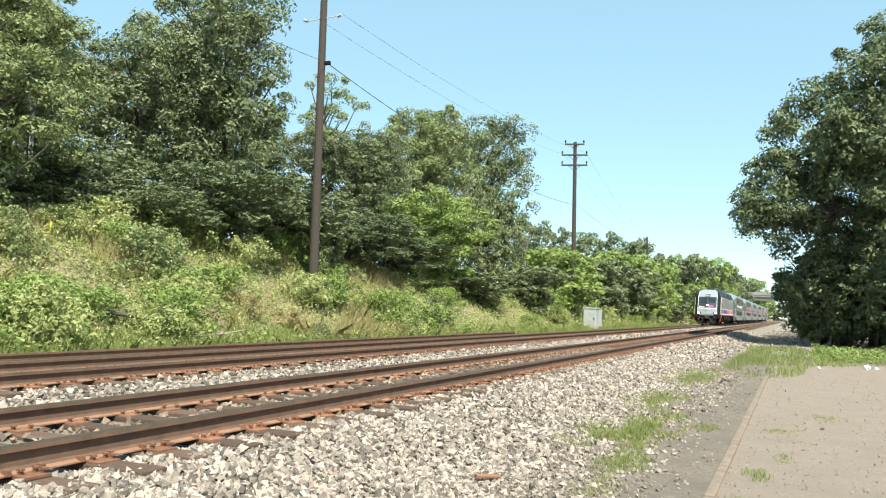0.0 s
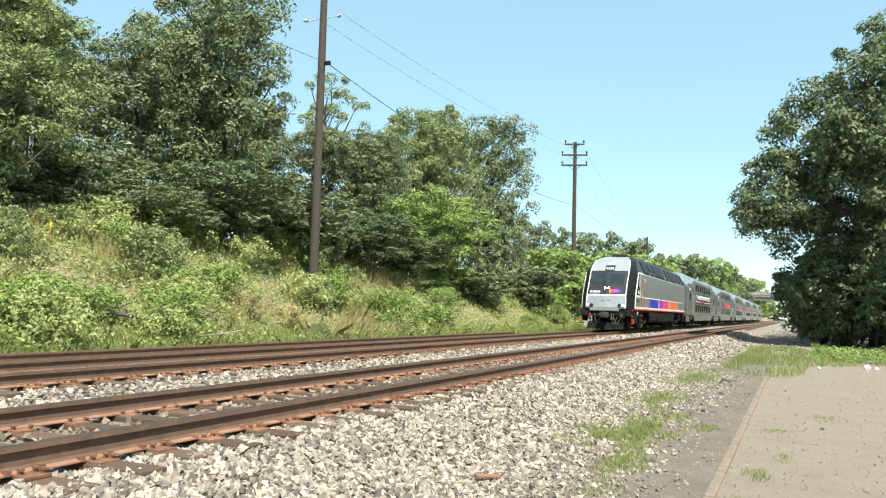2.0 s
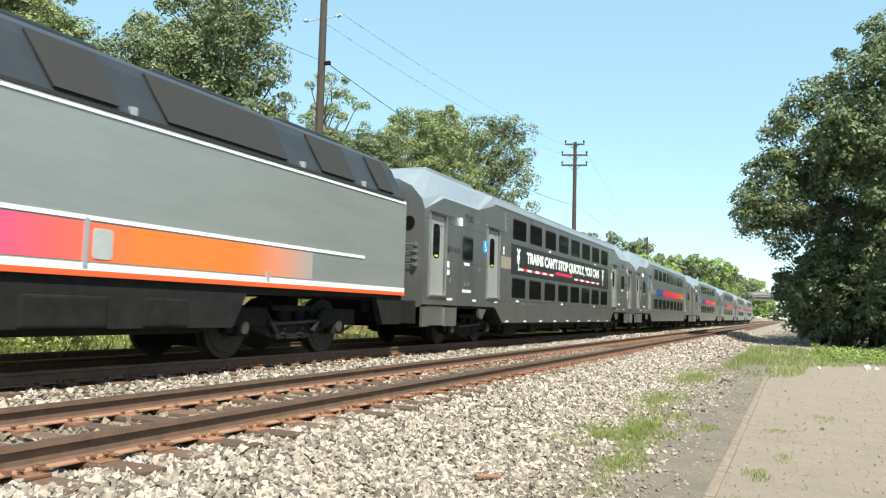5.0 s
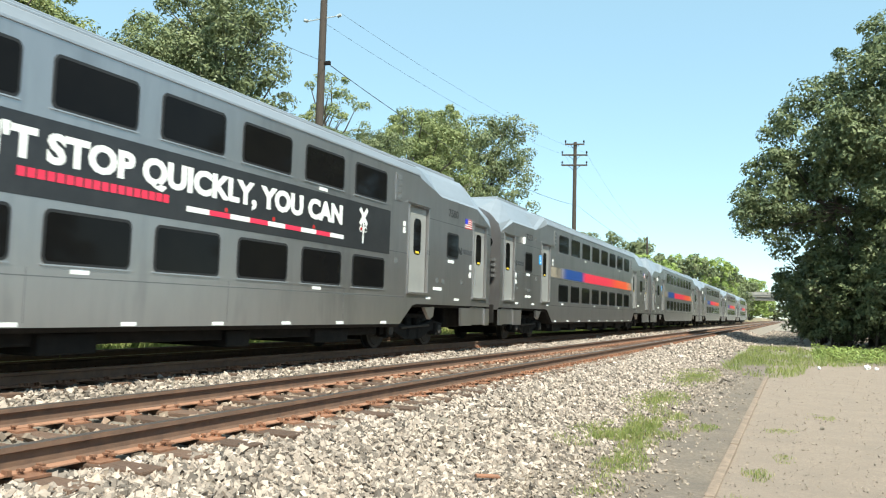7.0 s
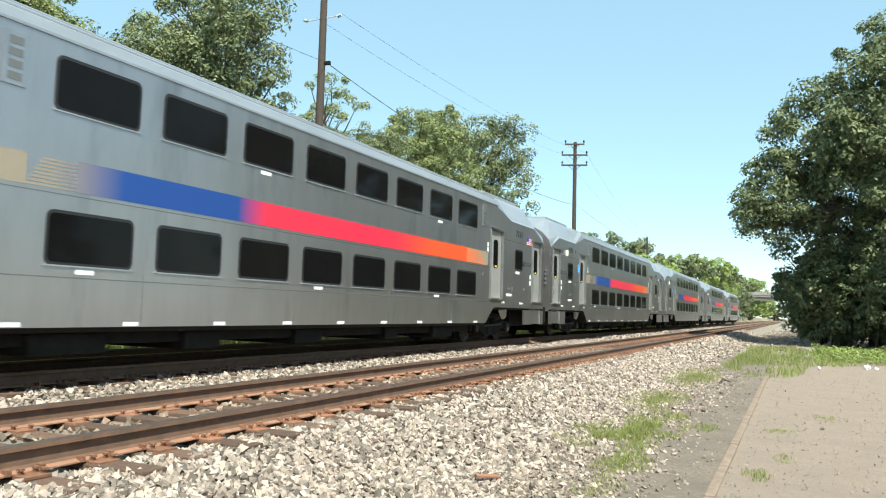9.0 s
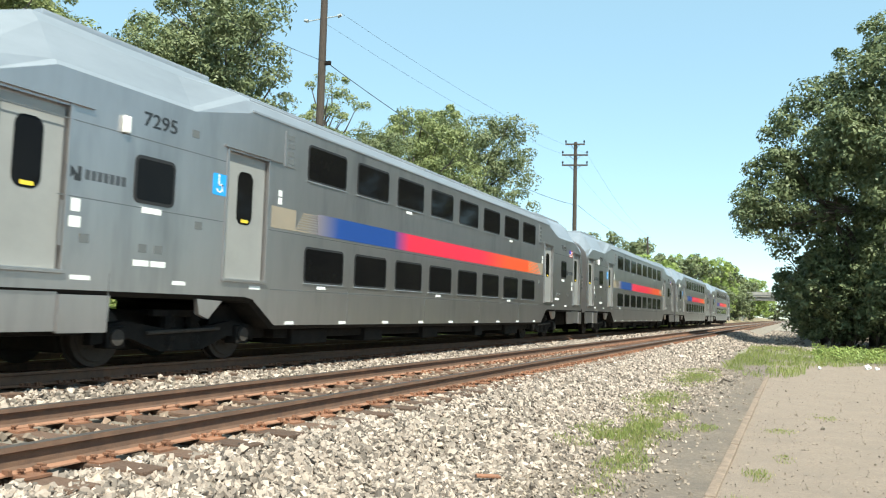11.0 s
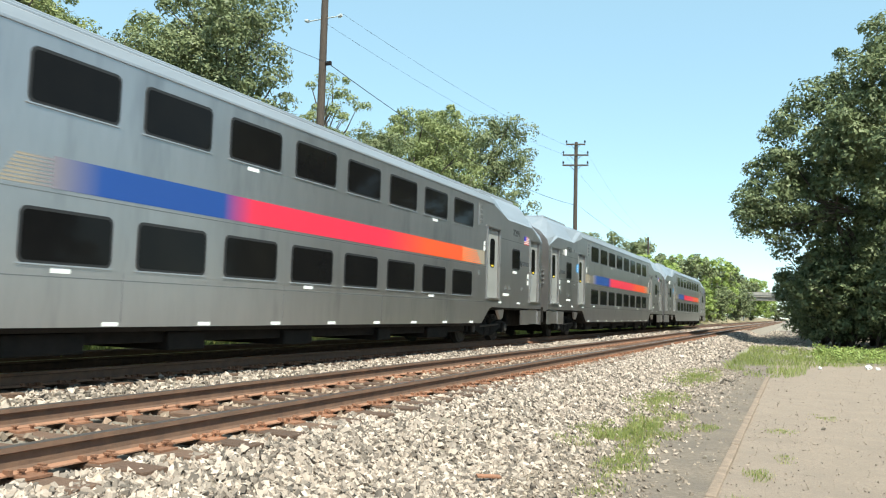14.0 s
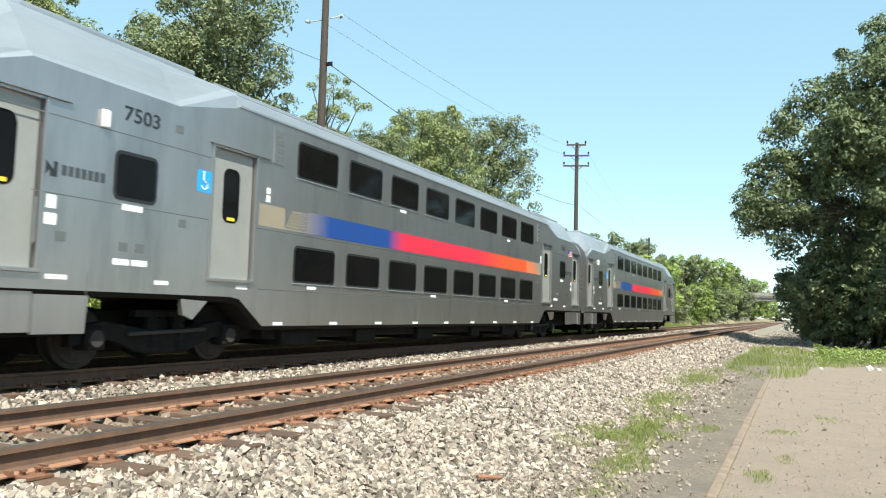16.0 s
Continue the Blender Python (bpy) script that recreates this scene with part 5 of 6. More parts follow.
def banner(car):
    bm = bmesh.new()
    slab(bm, [(6.45, 1.83), (20.3, 1.83), (20.3, 2.66), (6.45, 2.66)], 1.516, 1.524)
    bn = part("banner", bm, M_BLACK, car, "black safety banner with white lettering")
    words("slogan", "TRAINS CAN'T STOP QUICKLY, YOU CAN", 0.42, M_WHITE, bn, on_side(1.526, 8.0, 2.22), 0.003, width=10.35, bold=0.02)
    for k in range(18):
        y = 11.4 + 0.132 * k
        bm = bmesh.new()
        slab(bm, [(y, 2.02), (y + 0.1, 2.02), (y + 0.1, 2.12), (y, 2.12)], 1.52, 1.529)
        part("address_bar", bm, M_RED, bn, "red bar of a small line of lettering")
    for a, b in ((7.2, 11.1), (14.1, 18.4)):
        n = 9
        w = (b - a) / n
        for k in range(n):
            bm = bmesh.new()
            slab(bm, [(a + w * k, 1.96), (a + w * (k + 1), 1.96), (a + w * (k + 1), 2.03), (a + w * k, 2.03)], 1.52, 1.529)
            part("gate_arm_band", bm, M_RED if k % 2 else M_WHITE, bn)
        for k in range(3):
            bm = bmesh.new()
            cyl(bm, (1.52, a + (b - a) * (0.2 + 0.28 * k), 2.07), (1.529, a + (b - a) * (0.2 + 0.28 * k), 2.07), 0.035, n=10)
            part("gate_lamp", bm, M_TAILRED, bn)
    for y in (7.15, 19.15):
        bm = bmesh.new()
        for sg in (-1, 1):
            d = Vector((0, sg * 0.14, 0.14))
            q = Vector((0, sg * 0.03, -0.03))
            c = Vector((0, y, 2.42))
            slab(bm, [((c - d + q).y, (c - d + q).z), ((c + d + q).y, (c + d + q).z), ((c + d - q).y, (c + d - q).z), ((c - d - q).y, (c - d - q).z)], 1.52, 1.529 + 0.002 * sg)
        slab(bm, [(y - 0.02, 1.95), (y + 0.02, 1.95), (y + 0.02, 2.35), (y - 0.02, 2.35)], 1.52, 1.528)
        for s in (-1, 1):
            cyl(bm, (1.52, y + s * 0.09, 2.2), (1.528, y + s * 0.09, 2.2), 0.055, n=12)
        part("crossing_sign", bm, M_WHITE, bn)
        for s in (-1, 1):
            bm = bmesh.new()
            cyl(bm, (1.526, y + s * 0.09, 2.2), (1.532, y + s * 0.09, 2.2), 0.035, n=12)
            part("crossing_lamp", bm, M_TAILRED if s < 0 else M_BLACK, bn)
    bm = bmesh.new()
    slab(bm, [(5.55, 1.95), (6.44, 1.95), (6.44, 2.27), (5.55, 2.27)], 1.516, 1.522)
    part("tan_stripe", bm, M_TAN, car)


MID = 13.05
plain = coach()
true_size(plain, 0.9885, CAR / 2, MID, 1.126)
bogie(plain, 3.88, 0.42, 2.6)
bogie(plain, 22.02, 0.42, 2.6)


def dressed(car, dress, *args):
    """Adds pieces drawn in the coach's drawing units."""
    before = set(car.children)
    dress(car, *args)
    tmp = [c for c in car.children if c not in before]
    for c in tmp:
        k = Matrix.Translation((0, MID - CAR / 2 * 0.9885, 0)) @ Matrix.Diagonal((1, 0.9885, 1.126, 1))
        for o in (c, *c.children_recursive):
            p = o.matrix_basis.translation.copy()
            if p.length < 1e-6:
                o.data.transform(k)
            else:
                o.data.transform(Matrix.Diagonal((0.9885, 1.126, 1, 1)))
                q = o.matrix_basis.copy()
                q.translation = k @ p
                o.matrix_basis = q


coach_2 = copy_thing(plain, pose(FAR, 0, 0))
dressed(coach_2, stripe)
rest = [copy_thing(coach_2, pose(FAR, 0, 0)) for _ in range(4)]
dressed(plain, banner)
plain["label"] = "grey bilevel coach with a black safety slogan banner"
coaches = [plain, coach_2] + rest
for c, txt in zip(coaches, ("7580", "7233", "7295", "7291", "7503", "")):
    if txt:
        dressed(c, numbers, txt)
    if c is not plain:
        c["label"] = "grey stainless bilevel coach with a blue, red and orange stripe"
coaches[-1]["label"] = "last grey bilevel coach of the train, with colour stripe"
for c in coaches:
    gather_spinners(c, 0.42)
# ---- locomotive ----
LV = [  # height, front u, front half width, shoulder u, side half width, rear u
    (1.10, 0.58, 1.09, 1.19, 1.475, 21.75), (1.72, 0.69, 1.07, 1.36, 1.475, 21.75), (1.78, 0.72, 1.07, 1.38, 1.475, 21.75),
    (2.26, 1.04, 1.06, 1.70, 1.475, 21.75), (2.88, 1.50, 1.07, 2.12, 1.475, 21.75), (2.97, 1.57, 1.06, 2.19, 1.440, 21.72), (3.25, 1.93, 1.04, 2.46, 1.310, 21.60),
    (3.52, 2.36, 0.97, 2.85, 1.200, 21.50), (3.65, 2.75, 0.85, 3.30, 1.120, 21.40), (3.76, 3.25, 0.68, 3.80, 0.920, 21.30), (3.83, 3.90, 0.42, 4.40, 0.520, 21.10)]


def nose(z):
    """Front u and half width of the nose at the height z."""
    if z <= LV[0][0]:
        return LV[0][1:5]
    for a, b in zip(LV, LV[1:]):
        if a[0] <= z <= b[0]:
            k = (z - a[0]) / (b[0] - a[0])
            return [a[i] + (b[i] - a[i]) * k for i in range(1, 5)]
    return LV[-1][1:5]


def locomotive():
    lo = root("diesel_locomotive", pose(FAR, 0, 0), "grey and black diesel locomotive with a raked nose and colour stripe", "locomotive")
    bm = bmesh.new()
    rings = []
    for z, uf, wf, us, ws, ur in LV:
        rings.append([bm.verts.new(p) for p in ((wf, uf, z), (ws, us, z), (ws, 19.5, z), (ws, ur, z), (-ws, ur, z), (-ws, 19.5, z), (-ws, us, z), (-wf, uf, z), (0, uf - 0.06, z))])
    for a, b in zip(rings, rings[1:]):
        z = (a[0].co.z + b[0].co.z) / 2
        for i in range(9):
            fc = bm.faces.new((a[i], a[(i + 1) % 9], b[(i + 1) % 9], b[i]))
            fc.material_index = (2 if i in (0, 6) else 0 if i in (1, 2, 3, 4, 5) else 3 if z < 1.74 else 5 if z < 1.79 else 4 if z < 2.93 else 3) if z < 2.93 else \
                (1 if i in (1, 2, 3, 4, 5) else 2 if i in (0, 6) else 3)
    bm.faces.new(rings[0][::-1]).material_index = 4
    bm.faces.new(rings[-1]).material_index = 1
    bmesh.ops.recalc_face_normals(bm, faces=bm.faces)
    part("body", bm, [M_LOCOGREY, M_LOCOROOF, M_CHAR, M_SILVER, M_BLACK, M_WHITE], lo)

    def tube(name, pts, r, material):
        bm = bmesh.new()
        tube_bm(bm, pts, [r] * len(pts), 8)
        return part(name, bm, material, lo)

    zs = [1.12, 1.72, 1.78, 2.26, 2.88, 2.97, 3.25, 3.52]
    for s in (-1, 1):
        tube("white_edge", [(s * nose(z)[1], nose(z)[0], z) for z in zs], 0.026, M_WHITE)
        tube("white_edge", [(s * 1.472, nose(z)[2], z) for z in (1.2, 1.72, 1.78, 2.26, 2.88)], 0.02, M_WHITE)
        for a, b, z, h in ((2.1, 21.7, 2.87, 0.05), (1.3, 20.0, 1.68, 0.05), (0.95, 21.74, 1.128, 0.08)):
            bm = bmesh.new()
            u0 = max(a, nose(z)[2])
            box(bm, s * 1.475 - 0.014, s * 1.475 + 0.014, u0, b, z, z + h)
            part("white_line", bm, M_WHITE, lo)
        bm = bmesh.new()
        box(bm, s * 1.475 - 0.02, s * 1.475 + 0.02, 1.12, 21.75, 1.06, 1.125, bevel=0.006)
        part("orange_sill", bm, M_ORANGE_EDGE, lo)
        bm = bmesh.new()
        slab(bm, [(4.2, 1.23), (18.2, 1.23), (18.2, 1.66), (4.2, 1.66)], s * 1.472, s * 1.479)
        part("colour_stripe", bm, M_LOCO_STRIPE, lo, "blue, magenta and orange stripe")
        bm = bmesh.new()
        for k in range(11):
            z = 1.25 + k * 0.038
            slab(bm, [(4.1, z), (5.5, z), (5.5, z + 0.013), (4.1 + 0.05 * k, z + 0.013)], s * 1.474, s * 1.481)
        part("hatch_lines", bm, M_LOCOGREY, lo)
        # cab window and door
        bm = bmesh.new()
        slab(bm, [(1.54, 1.79), (2.74, 1.79), (2.74, 2.83), (2.25, 2.83)], s * 1.47, s * 1.482)
        w = part("cab_window", bm, M_BLACK, lo)
        bm = bmesh.new()
        slab(bm, [(1.9, 2.15), (2.33, 2.15), (2.33, 2.78), (2.27, 2.78)], s * 1.478, s * 1.487)
        part("pane", bm, M_GLASS, w)
        bm = bmesh.new()
        slab(bm, [(2.36, 2.2), (2.6, 2.2), (2.6, 2.76), (2.4, 2.76)], s * 1.478, s * 1.487)
        part("sliding_pane", bm, M_CABINET, w)
        bm = bmesh.new()
        for pts in ([(2.74, 1.75), (2.78, 1.75), (2.78, 2.88), (2.74, 2.88)], [(1.44, 1.74), (2.76, 1.74), (2.76, 1.785), (1.44, 1.785)],
                    [(1.44, 1.78), (1.51, 1.78), (2.25, 2.87), (2.17, 2.87)]):
            slab(bm, pts, s * 1.47, s * 1.489)
        part("window_surround", bm, M_WHITE, w)
        bm = bmesh.new()
        slab(bm, [(2.95, 1.2), (3.62, 1.2), (3.62, 2.8), (2.95, 2.8)], s * 1.47, s * 1.484)
        d = part("cab_door", bm, M_LOCOGREY, lo)
        for y in (2.9, 3.7):
            bm = bmesh.new()
            cyl(bm, (s * 1.53, y, 1.24), (s * 1.53, y, 2.6), 0.011, n=8)
            for z in (1.26, 2.58):
                cyl(bm, (s * 1.46, y, z), (s * 1.54, y, z), 0.016, n=8)
            part("handrail", bm, M_HANDRAIL, d, "red-orange vertical handrail")
        bm = bmesh.new()
        slab(bm, [(3.05, 1.78), (3.35, 1.78), (3.35, 1.87), (3.05, 1.87)], s * 1.48, s * 1.49)
        part("sticker", bm, M_YELLOW, d)
        for k in range(4):
            bm = bmesh.new()
            box(bm, s * 1.42 - 0.08, s * 1.42 + 0.04, 2.98, 3.55, 0.3 + 0.24 * k, 0.33 + 0.24 * k)
            st = part("cab_step", bm, M_UNDER, lo)
            bm = bmesh.new()
            box(bm, s * 1.462 - 0.008, s * 1.462 + 0.008, 2.98, 3.55, 0.302 + 0.24 * k, 0.328 + 0.24 * k)
            part("step_edge", bm, M_ORANGE_EDGE, st, "red-orange step edge")
        for y in (2.96, 3.53):
            bm = bmesh.new()
            box(bm, s * 1.42 - 0.03, s * 1.42 + 0.03, y, y + 0.03, 0.3, 1.08)
            part("step_side", bm, M_UNDER, lo)
        # panels on the sloping roof sides
        for u0, u1, mt in ((3.9, 5.9, M_CHAR), (6.1, 7.6, M_CHAR), (7.75, 11.6, M_GRILLE), (12.6, 13.8, M_GRILLE), (14.4, 17.4, M_GRILLE), (18.2, 19.6, M_GRILLE), (20.3, 21.2, M_GRILLE)):
            bm = bmesh.new()
            a, b = Vector((s * 1.43, 0, 3.02)), Vector((s * 1.165, 0, 3.6))
            n = Vector((s * 0.58, 0, 0.27)).normalized() * 0.03
            q = [(a, u0 + 0.25), (a, u1), (b, u1 - 0.2), (b, u0)]
            lo_v = [bm.verts.new((p.x, u, p.z)) for p, u in q]
            hi_v = [bm.verts.new((p.x + n.x, u, p.z + n.z)) for p, u in q]
            bm.faces.new(lo_v)
            bm.faces.new(hi_v)
            for i in range(4):
                bm.faces.new((lo_v[i], lo_v[(i + 1) % 4], hi_v[(i + 1) % 4], hi_v[i]))
            bmesh.ops.recalc_face_normals(bm, faces=bm.faces)
            part("roof_grille" if mt is M_GRILLE else "roof_panel", bm, mt, lo)
        for u in (6.0, 7.65, 11.9, 14.0, 17.8, 19.9):
            bm = bmesh.new()
            box(bm, s * 1.42 - 0.05, s * 1.42 + 0.05, u, u + 0.09, 2.97, 3.08, bevel=0.01)
            part("lifting_lug", bm, M_SILVER, lo)
        bm = bmesh.new()
        box(bm, s * 1.45 - 0.05, s * 1.45 + 0.05, 3.9, 21.6, 2.925, 2.97)
        part("walkway_grating", bm, M_GRILLE, lo)
        # small fittings along the sill
        for u in (9.0, 13.36, 16.9, 4.75, 11.3):
            bm = bmesh.new()
            box(bm, s * 1.49 - 0.02, s * 1.49 + 0.02, u, u + 0.06, 1.18, 1.7 if u in (9.0, 13.36) else 1.3)
            part("jack_fitting", bm, M_SILVER, lo)
        for u in (9.15, 13.5):
            bm = bmesh.new()
            slab(bm, rounded(u, u + 0.3, 1.26, 1.6, 0.05), s * 1.478, s * 1.488)
            part("filler_hatch", bm, M_CABINET, lo)
        # underbody
        bm = bmesh.new()
        slab(bm, [(1.15, 0.5), (1.9, 0.45), (2.3, 0.95), (5.6, 0.98), (5.9, 0.78), (8.6, 0.74), (8.95, 0.5), (16.2, 0.48), (16.5, 0.95), (20.6, 1.0), (20.9, 0.5), (21.7, 0.5), (21.7, 1.07), (1.0, 1.07)], s * 1.3, s * 1.44)
        part("side_skirt", bm, M_SHADED_BLACK, lo)
        for k, u in enumerate((6.3, 7.4, 12.6, 14.4)):
            bm = bmesh.new()
            box(bm, s * 1.4 - 0.06, s * 1.4 + 0.08, u, u + (0.7, 0.9, 1.2, 0.8)[k], 0.5, 0.85, bevel=0.03)
            part("equipment_box", bm, M_UNDER, lo)
        bm = bmesh.new()
        cyl(bm, (s * 1.45, 11.0, 0.55), (s * 1.45, 12.0, 0.55), 0.16, n=14)
        part("air_tank", bm, M_UNDER, lo)
        bm = bmesh.new()
        cyl(bm, (s * 1.43, 2.05, 0.88), (s * 1.48, 2.05, 0.88), 0.09, n=14)
        part("sand_filler", bm, M_CABINET, lo)
        # front steps and grab bars
        for z in (0.36, 0.72, 1.0):
            bm = bmesh.new()
            box(bm, s * 1.34 - 0.1, s * 1.34 + 0.08, 0.55, 0.98, z, z + 0.03)
            st = part("front_step", bm, M_UNDER, lo)
            bm = bmesh.new()
            box(bm, s * 1.425 - 0.008, s * 1.425 + 0.008, 0.55, 0.98, z, z + 0.03)
            part("step_edge", bm, M_ORANGE_EDGE, st, "red-orange step edge")
        for y in (0.57, 0.96):
            bm = bmesh.new()
            cyl(bm, (s * 1.44, y, 0.37), (s * 1.44, y, 0.62), 0.016, n=8)
            part("step_rail", bm, M_ORANGE_EDGE, lo)
        bm = bmesh.new()
        cyl(bm, (s * 1.36, 1.5, 2.05), (s * 1.5, 1.72, 2.03), 0.018, n=8)
        cyl(bm, (s * 1.5, 1.72, 2.03), (s * 1.5, 2.02, 2.03), 0.018, n=8)
        part("mirror_bar", bm, M_BLACK, lo)
    # nose details
    def on_nose(x, z, off=0.02):
        return Vector((x, nose(z)[0] - 0.06 * (1 - abs(x) / 1.13) - off, z))

    def nose_plate(name, x0, x1, z0, z1, material, off=0.012, parent=None, thick=0.03, label=""):
        bm = bmesh.new()
        q = [on_nose(x0, z0, off), on_nose(x1, z0, off), on_nose(x1, z1, off), on_nose(x0, z1, off)]
        a = [bm.verts.new(p) for p in q]
        b = [bm.verts.new(p + Vector((0, thick, -thick * 0.4))) for p in q]
        bm.faces.new(a)
        bm.faces.new(b[::-1])
        for i in range(4):
            bm.faces.new((a[i], b[i], b[(i + 1) % 4], a[(i + 1) % 4]))
        bmesh.ops.recalc_face_normals(bm, faces=bm.faces)
        return part(name, bm, material, parent or lo, label)

    for x0, x1 in ((-0.93, -0.06), (0.06, 0.93)):
        w = nose_plate("windscreen", x0, x1, 2.3, 2.86, M_FRAME, 0.012)
        nose_plate("pane", x0 + 0.03, x1 - 0.03, 2.33, 2.83, M_BLUEGLASS, 0.02, w)
        bm = bmesh.new()
        s = 1 if x0 > 0 else -1
        cyl(bm, on_nose(s * 0.1, 2.24, 0.05), on_nose(s * 0.32, 2.72, 0.05), 0.012, n=6)
        part("wiper", bm, M_BLACK, lo)
    nose_plate("number_plate", -0.26, 0.26, 2.98, 3.26, M_BLACK, 0.03)
    nose_plate("number_lamp", -0.18, 0.18, 3.27, 3.36, M_CABINET, 0.03)
    tilt = math.degrees(math.atan2(3.25 - 2.97, 2.05 - 1.8))
    words("road_number", "4532", 0.24, M_WHITE, lo, Matrix.Translation(on_nose(-0.21, 3.03, 0.075)) @ pose(0, 0, 0, tilt), 0.004, width=0.42)
    words("road_number", "4532", 0.24, M_WHITE, lo, on_side(1.484, 2.06, 1.86), 0.004, width=0.56)
    for k, mt in enumerate((M_ORANGE, M_RED, M_MAGENTA, M_PURPLE, M_DEEPBLUE)):
        nose_plate("nose_stripe", 0.15 + 0.12 * k, 0.27 + 0.12 * k, 1.87, 2.04, mt, 0.014)
    for k in range(8):
        x = -0.92 + 0.075 * k
        nose_plate("lettering_bar", x, x + 0.042, 1.86, 1.95, M_WHITE, 0.02)
    for x in (-0.1, 0.1):
        bm = bmesh.new()
        p = on_nose(x, 2.1, 0.0)
        cyl(bm, p + Vector((0, 0.05, 0)), p + Vector((0, -0.04, 0)), 0.085, n=18)
        h = part("headlight", bm, M_BLACK, lo)
        bm = bmesh.new()
        cyl(bm, p + Vector((0, -0.035, 0)), p + Vector((0, -0.05, 0)), 0.052, n=18)
        part("lens", bm, M_LAMP, h)
    for s in (-1, 1):
        for x, r, mt in ((0.97, 0.068, M_LAMP), (0.76, 0.066, M_BLACK)):
            bm = bmesh.new()
            p = on_nose(s * x, 1.25, 0.0)
            cyl(bm, p + Vector((0, 0.1, 0)), p + Vector((0, -0.1, 0)), r + 0.02, n=18)
            h = part("ditch_light", bm, M_GREYBLACK, lo)
            bm = bmesh.new()
            cyl(bm, p + Vector((0, -0.095, 0)), p + Vector((0, -0.11, 0)), r, n=18)
            part("lens", bm, mt, h)
    bm = bmesh.new()
    for x in (-0.22, 0.12):
        cyl(bm, on_nose(x, 1.56, 0.06), on_nose(x + 0.16, 1.56, 0.06), 0.016, n=8)
    part("nose_grab", bm, M_SILVER, lo)
    nose_plate("front_plate", -0.86, 0.74, 0.99, 1.16, M_LOCOGREY, 0.05, thick=0.06, label="flat grey plate above the coupler")
    # front end below the nose: beam, coupler, hoses, plough
    bm = bmesh.new()
    box(bm, -1.3, 1.3, 0.62, 1.1, 0.72, 1.06, bevel=0.04)
    for s in (-1, 1):
        box(bm, s * 1.25 - 0.14, s * 1.25 + 0.12, 0.5, 0.9, 0.74, 1.04, bevel=0.03)
    part("buffer_beam", bm, M_SHADED_BLACK, lo)
    bm = bmesh.new()
    box(bm, -0.2, 0.2, 0.1, 0.6, 0.64, 0.92, bevel=0.06)
    box(bm, -0.12, 0.12, 0.5, 1.4, 0.7, 0.9, bevel=0.03)
    part("coupler", bm, M_DUST, lo, "rusty brown coupler")
    for x0, x1 in ((0.3, 0.62), (0.42, 0.8), (-0.6, -0.3)):
        bm = bmesh.new()
        tube_bm(bm, [Vector((x0 + (x1 - x0) * k / 8, 0.6 - 0.16 * math.sin(math.pi * k / 8), 0.86 - 0.52 * math.sin(math.pi * k / 9))) for k in range(9)], [0.013] * 9, 8)
        part("air_hose", bm, M_HOSE, lo)
    for s in (-1, 1):
        bm = bmesh.new()
        cyl(bm, (s * 0.85, 0.57, 0.8), (s * 0.85, 0.64, 0.8), 0.06, n=14)
        part("marker_light", bm, M_TAILRED, lo)
    # clutter of pipes, cocks and jumper boxes on the beam
    rg = random.Random(3)
    for k in range(12):
        bm = bmesh.new()
        x, z = rg.uniform(-1.2, 1.2), rg.uniform(0.55, 1.0)
        if k % 3:
            box(bm, x - rg.uniform(0.03, 0.1), x + rg.uniform(0.03, 0.1), 0.53, 0.66, z - 0.08, z + rg.uniform(0.02, 0.08), bevel=0.01)
        else:
            tube_bm(bm, [(x, 0.64, z), (x + 0.05, 0.52, z - 0.15), (x + 0.1, 0.54, z - 0.3)], [0.016] * 3, 8)
        part("beam_fitting", bm, (M_SHADED_BLACK, M_DUST, M_UNDER)[k % 3], lo)
    bm = bmesh.new()
    slab(bm, [(0.45, 0.1), (0.62, 0.4), (0.95, 0.46), (0.95, 0.1)], -1.0, 0.95)
    for v in bm.verts:
        if v.co.z < 0.3 and v.co.y < 0.6:
            v.co.y += 0.1 * abs(v.co.x)
    part("snow_plough", bm, M_UNDER, lo)
    bm = bmesh.new()
    box(bm, -1.25, 1.25, 6.2, 15.8, 0.4, 1.05, bevel=0.08)
    box(bm, -1.2, 1.2, 1.0, 21.6, 0.95, 1.1)
    part("underframe", bm, M_UNDER, lo)
    # roof items: exhaust hump, horn, pantograph housing
    bm = bmesh.new()
    box(bm, -0.3, 0.55, 3.4, 4.2, 3.78, 3.92, bevel=0.04)
    part("horn_cover", bm, M_BLACK, lo)
    for k in range(5):
        bm = bmesh.new()
        box(bm, -0.75, 0.75, 6.0 + 3.0 * k, 8.0 + 3.0 * k, 3.76, 3.88, bevel=0.03)
        part("roof_hatch", bm, M_LOCOROOF, lo)
    # emblem bars by the cab, flag
    bm = bmesh.new()
    slab(bm, [(1.34, 1.42), (1.4, 1.42), (1.5, 1.52), (1.5, 1.42), (1.6, 1.42), (1.6, 1.6), (1.54, 1.6), (1.54, 1.5), (1.42, 1.6), (1.34, 1.6)], 1.474, 1.481)
    part("emblem", bm, M_BLACK, lo)
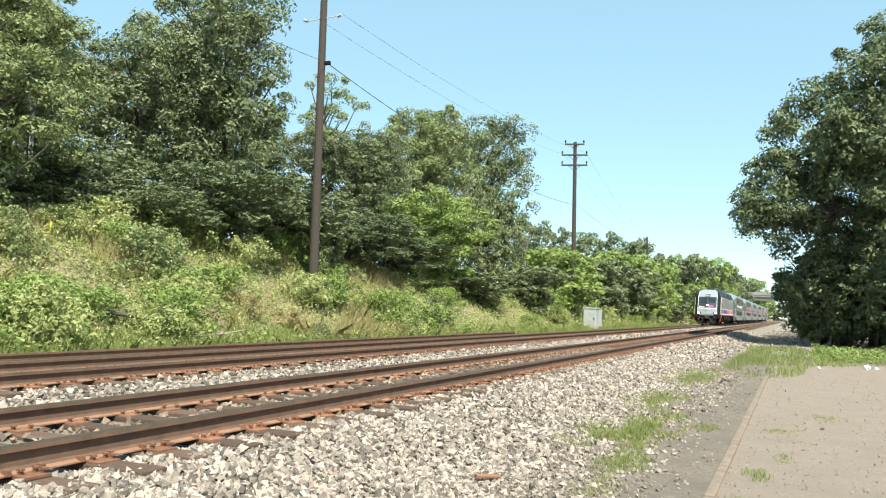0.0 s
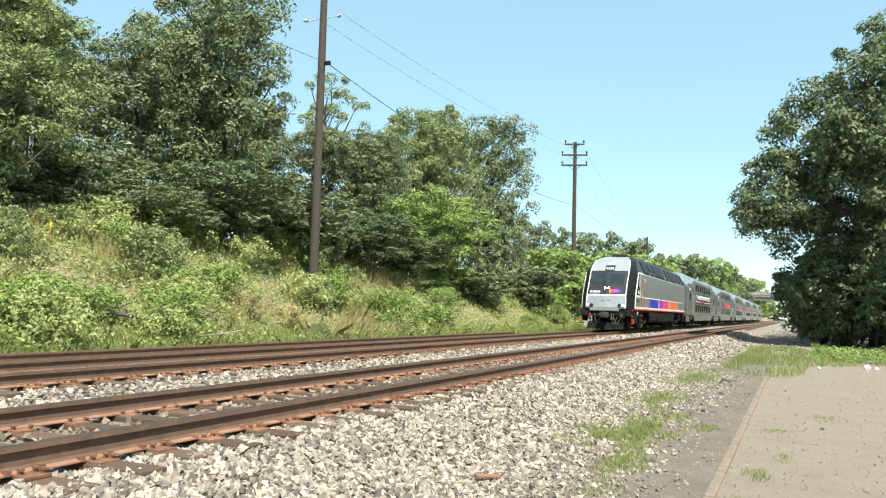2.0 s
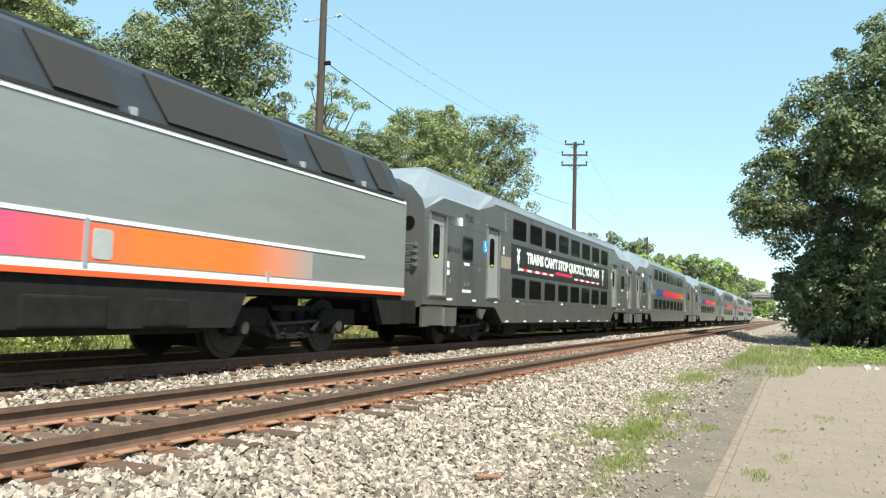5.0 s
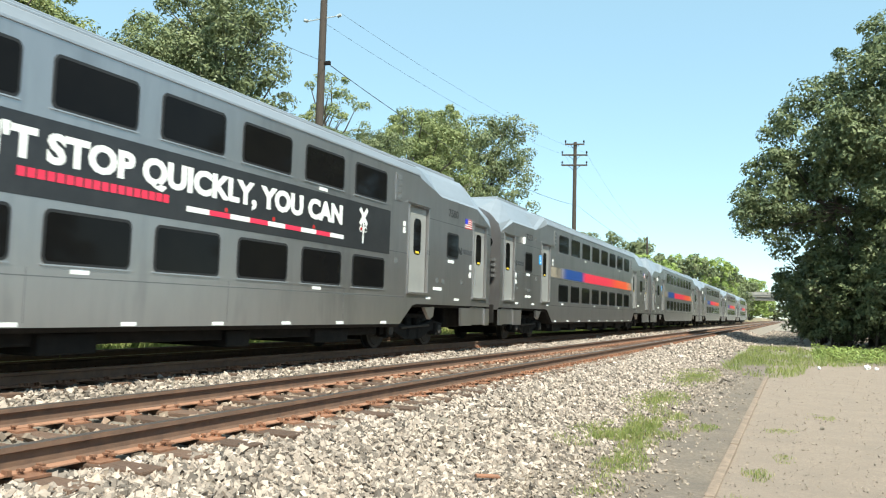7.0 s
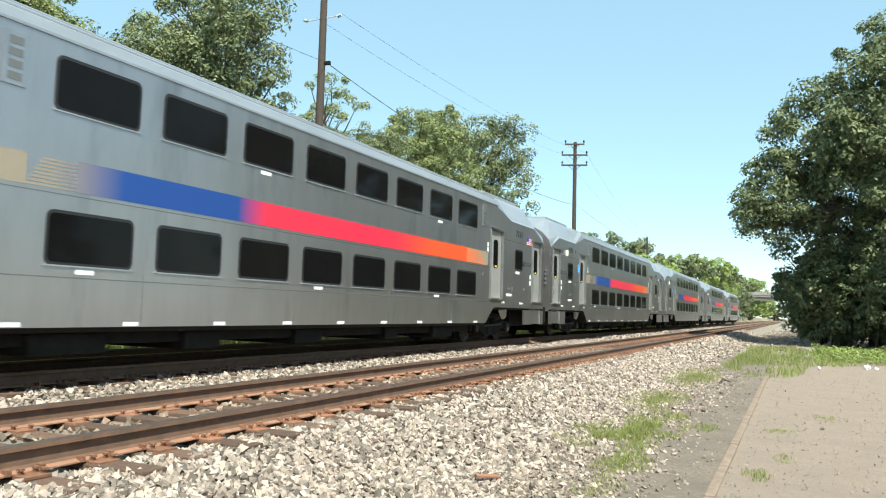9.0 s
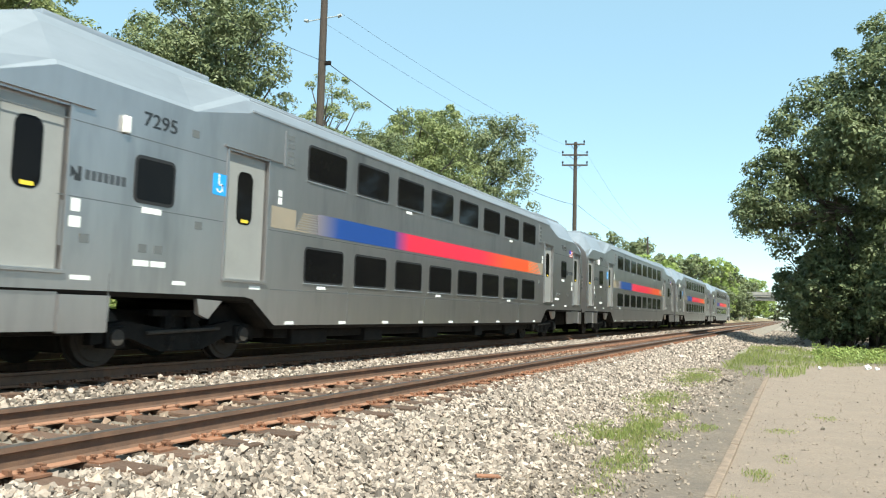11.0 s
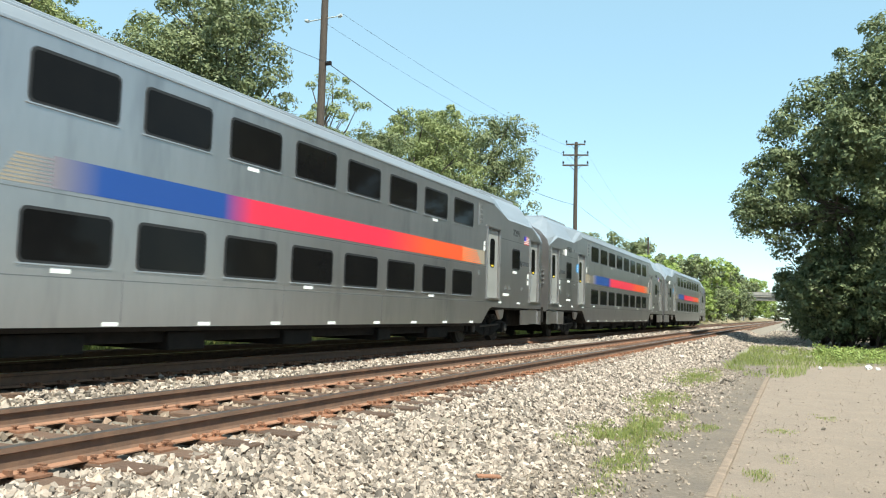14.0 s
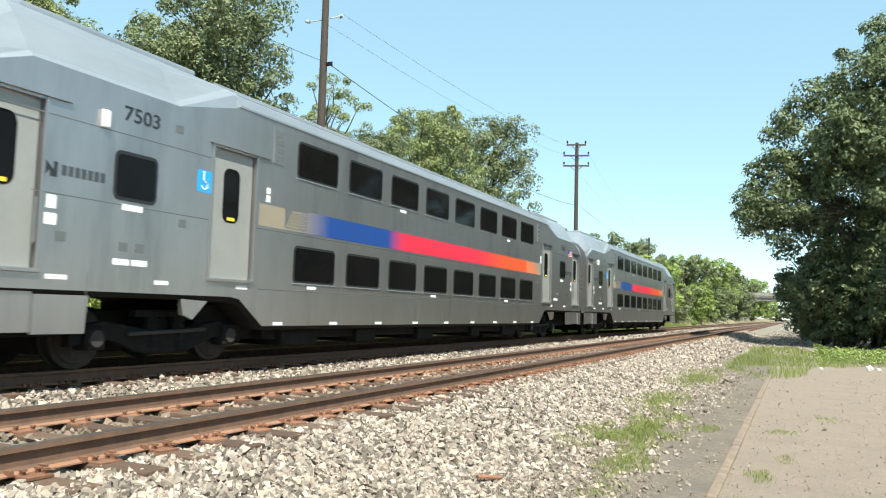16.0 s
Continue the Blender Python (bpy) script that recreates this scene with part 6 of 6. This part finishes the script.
    for k in range(7):
        bm = bmesh.new()
        slab(bm, [(1.68 + 0.125 * k, 1.44), (1.77 + 0.125 * k, 1.44), (1.77 + 0.125 * k, 1.58), (1.68 + 0.125 * k, 1.58)], 1.474, 1.48)
        part("lettering_bar", bm, M_GREYBLACK, lo)
    bm = bmesh.new()
    slab(bm, [(3.95, 2.52), (4.5, 2.52), (4.5, 2.72), (3.95, 2.72)], 1.474, 1.48)
    fl = part("flag", bm, M_WHITE, lo, "small red, white and blue flag")
    for k in range(4):
        bm = bmesh.new()
        slab(bm, [(3.95, 2.525 + 0.055 * k), (4.5, 2.525 + 0.055 * k), (4.5, 2.55 + 0.055 * k), (3.95, 2.55 + 0.055 * k)], 1.477, 1.482)
        part("flag_stripe", bm, M_TAILRED, fl)
    bm = bmesh.new()
    slab(bm, [(3.95, 2.62), (4.2, 2.62), (4.2, 2.72), (3.95, 2.72)], 1.477, 1.484)
    part("flag_canton", bm, M_DEEPBLUE, fl)
    true_size(lo, 1.031, 21.8, 21.8, 1.128)
    bogie(lo, 3.9, 0.53, 2.9, True)
    bogie(lo, 18.05, 0.53, 2.9, True)
    gather_spinners(lo, 0.53)
    return lo


loco = locomotive()
def front(t):
    """Where the first coach's front end is along the line."""
    return 37.82 + (3.0 - t) * 27.4 if t < 3.0 else 37.82 - (t - 3.0) * 10.78


def motions():
    ts = [0.5 * i for i in range(5)] + [2.5, 2.7, 2.8, 2.9, 2.934, 2.967, 3.0, 3.034, 3.067, 3.1, 3.2, 3.3] + [3.5 + 0.5 * i for i in range(26)]
    walk(loco, [(t, pose(FAR, front(t) - 22.53, 0)) for t in ts])
    for i, c in enumerate(coaches):
        walk(c, [(t, pose(FAR, front(t) + PITCH * i, 0)) for t in ts])
    n = int(16 * FPS)
    for w, y, r in spinners:
        a, rows = 0.0, []
        for k in range(n + 1):
            rows.append((k / FPS, Matrix.Translation((0, y, r)) @ Matrix.Rotation(a, 4, "X")))
            a += min((front(k / FPS) - front((k + 1) / FPS)) / r, 1.45)
        walk(w, rows)


motions()
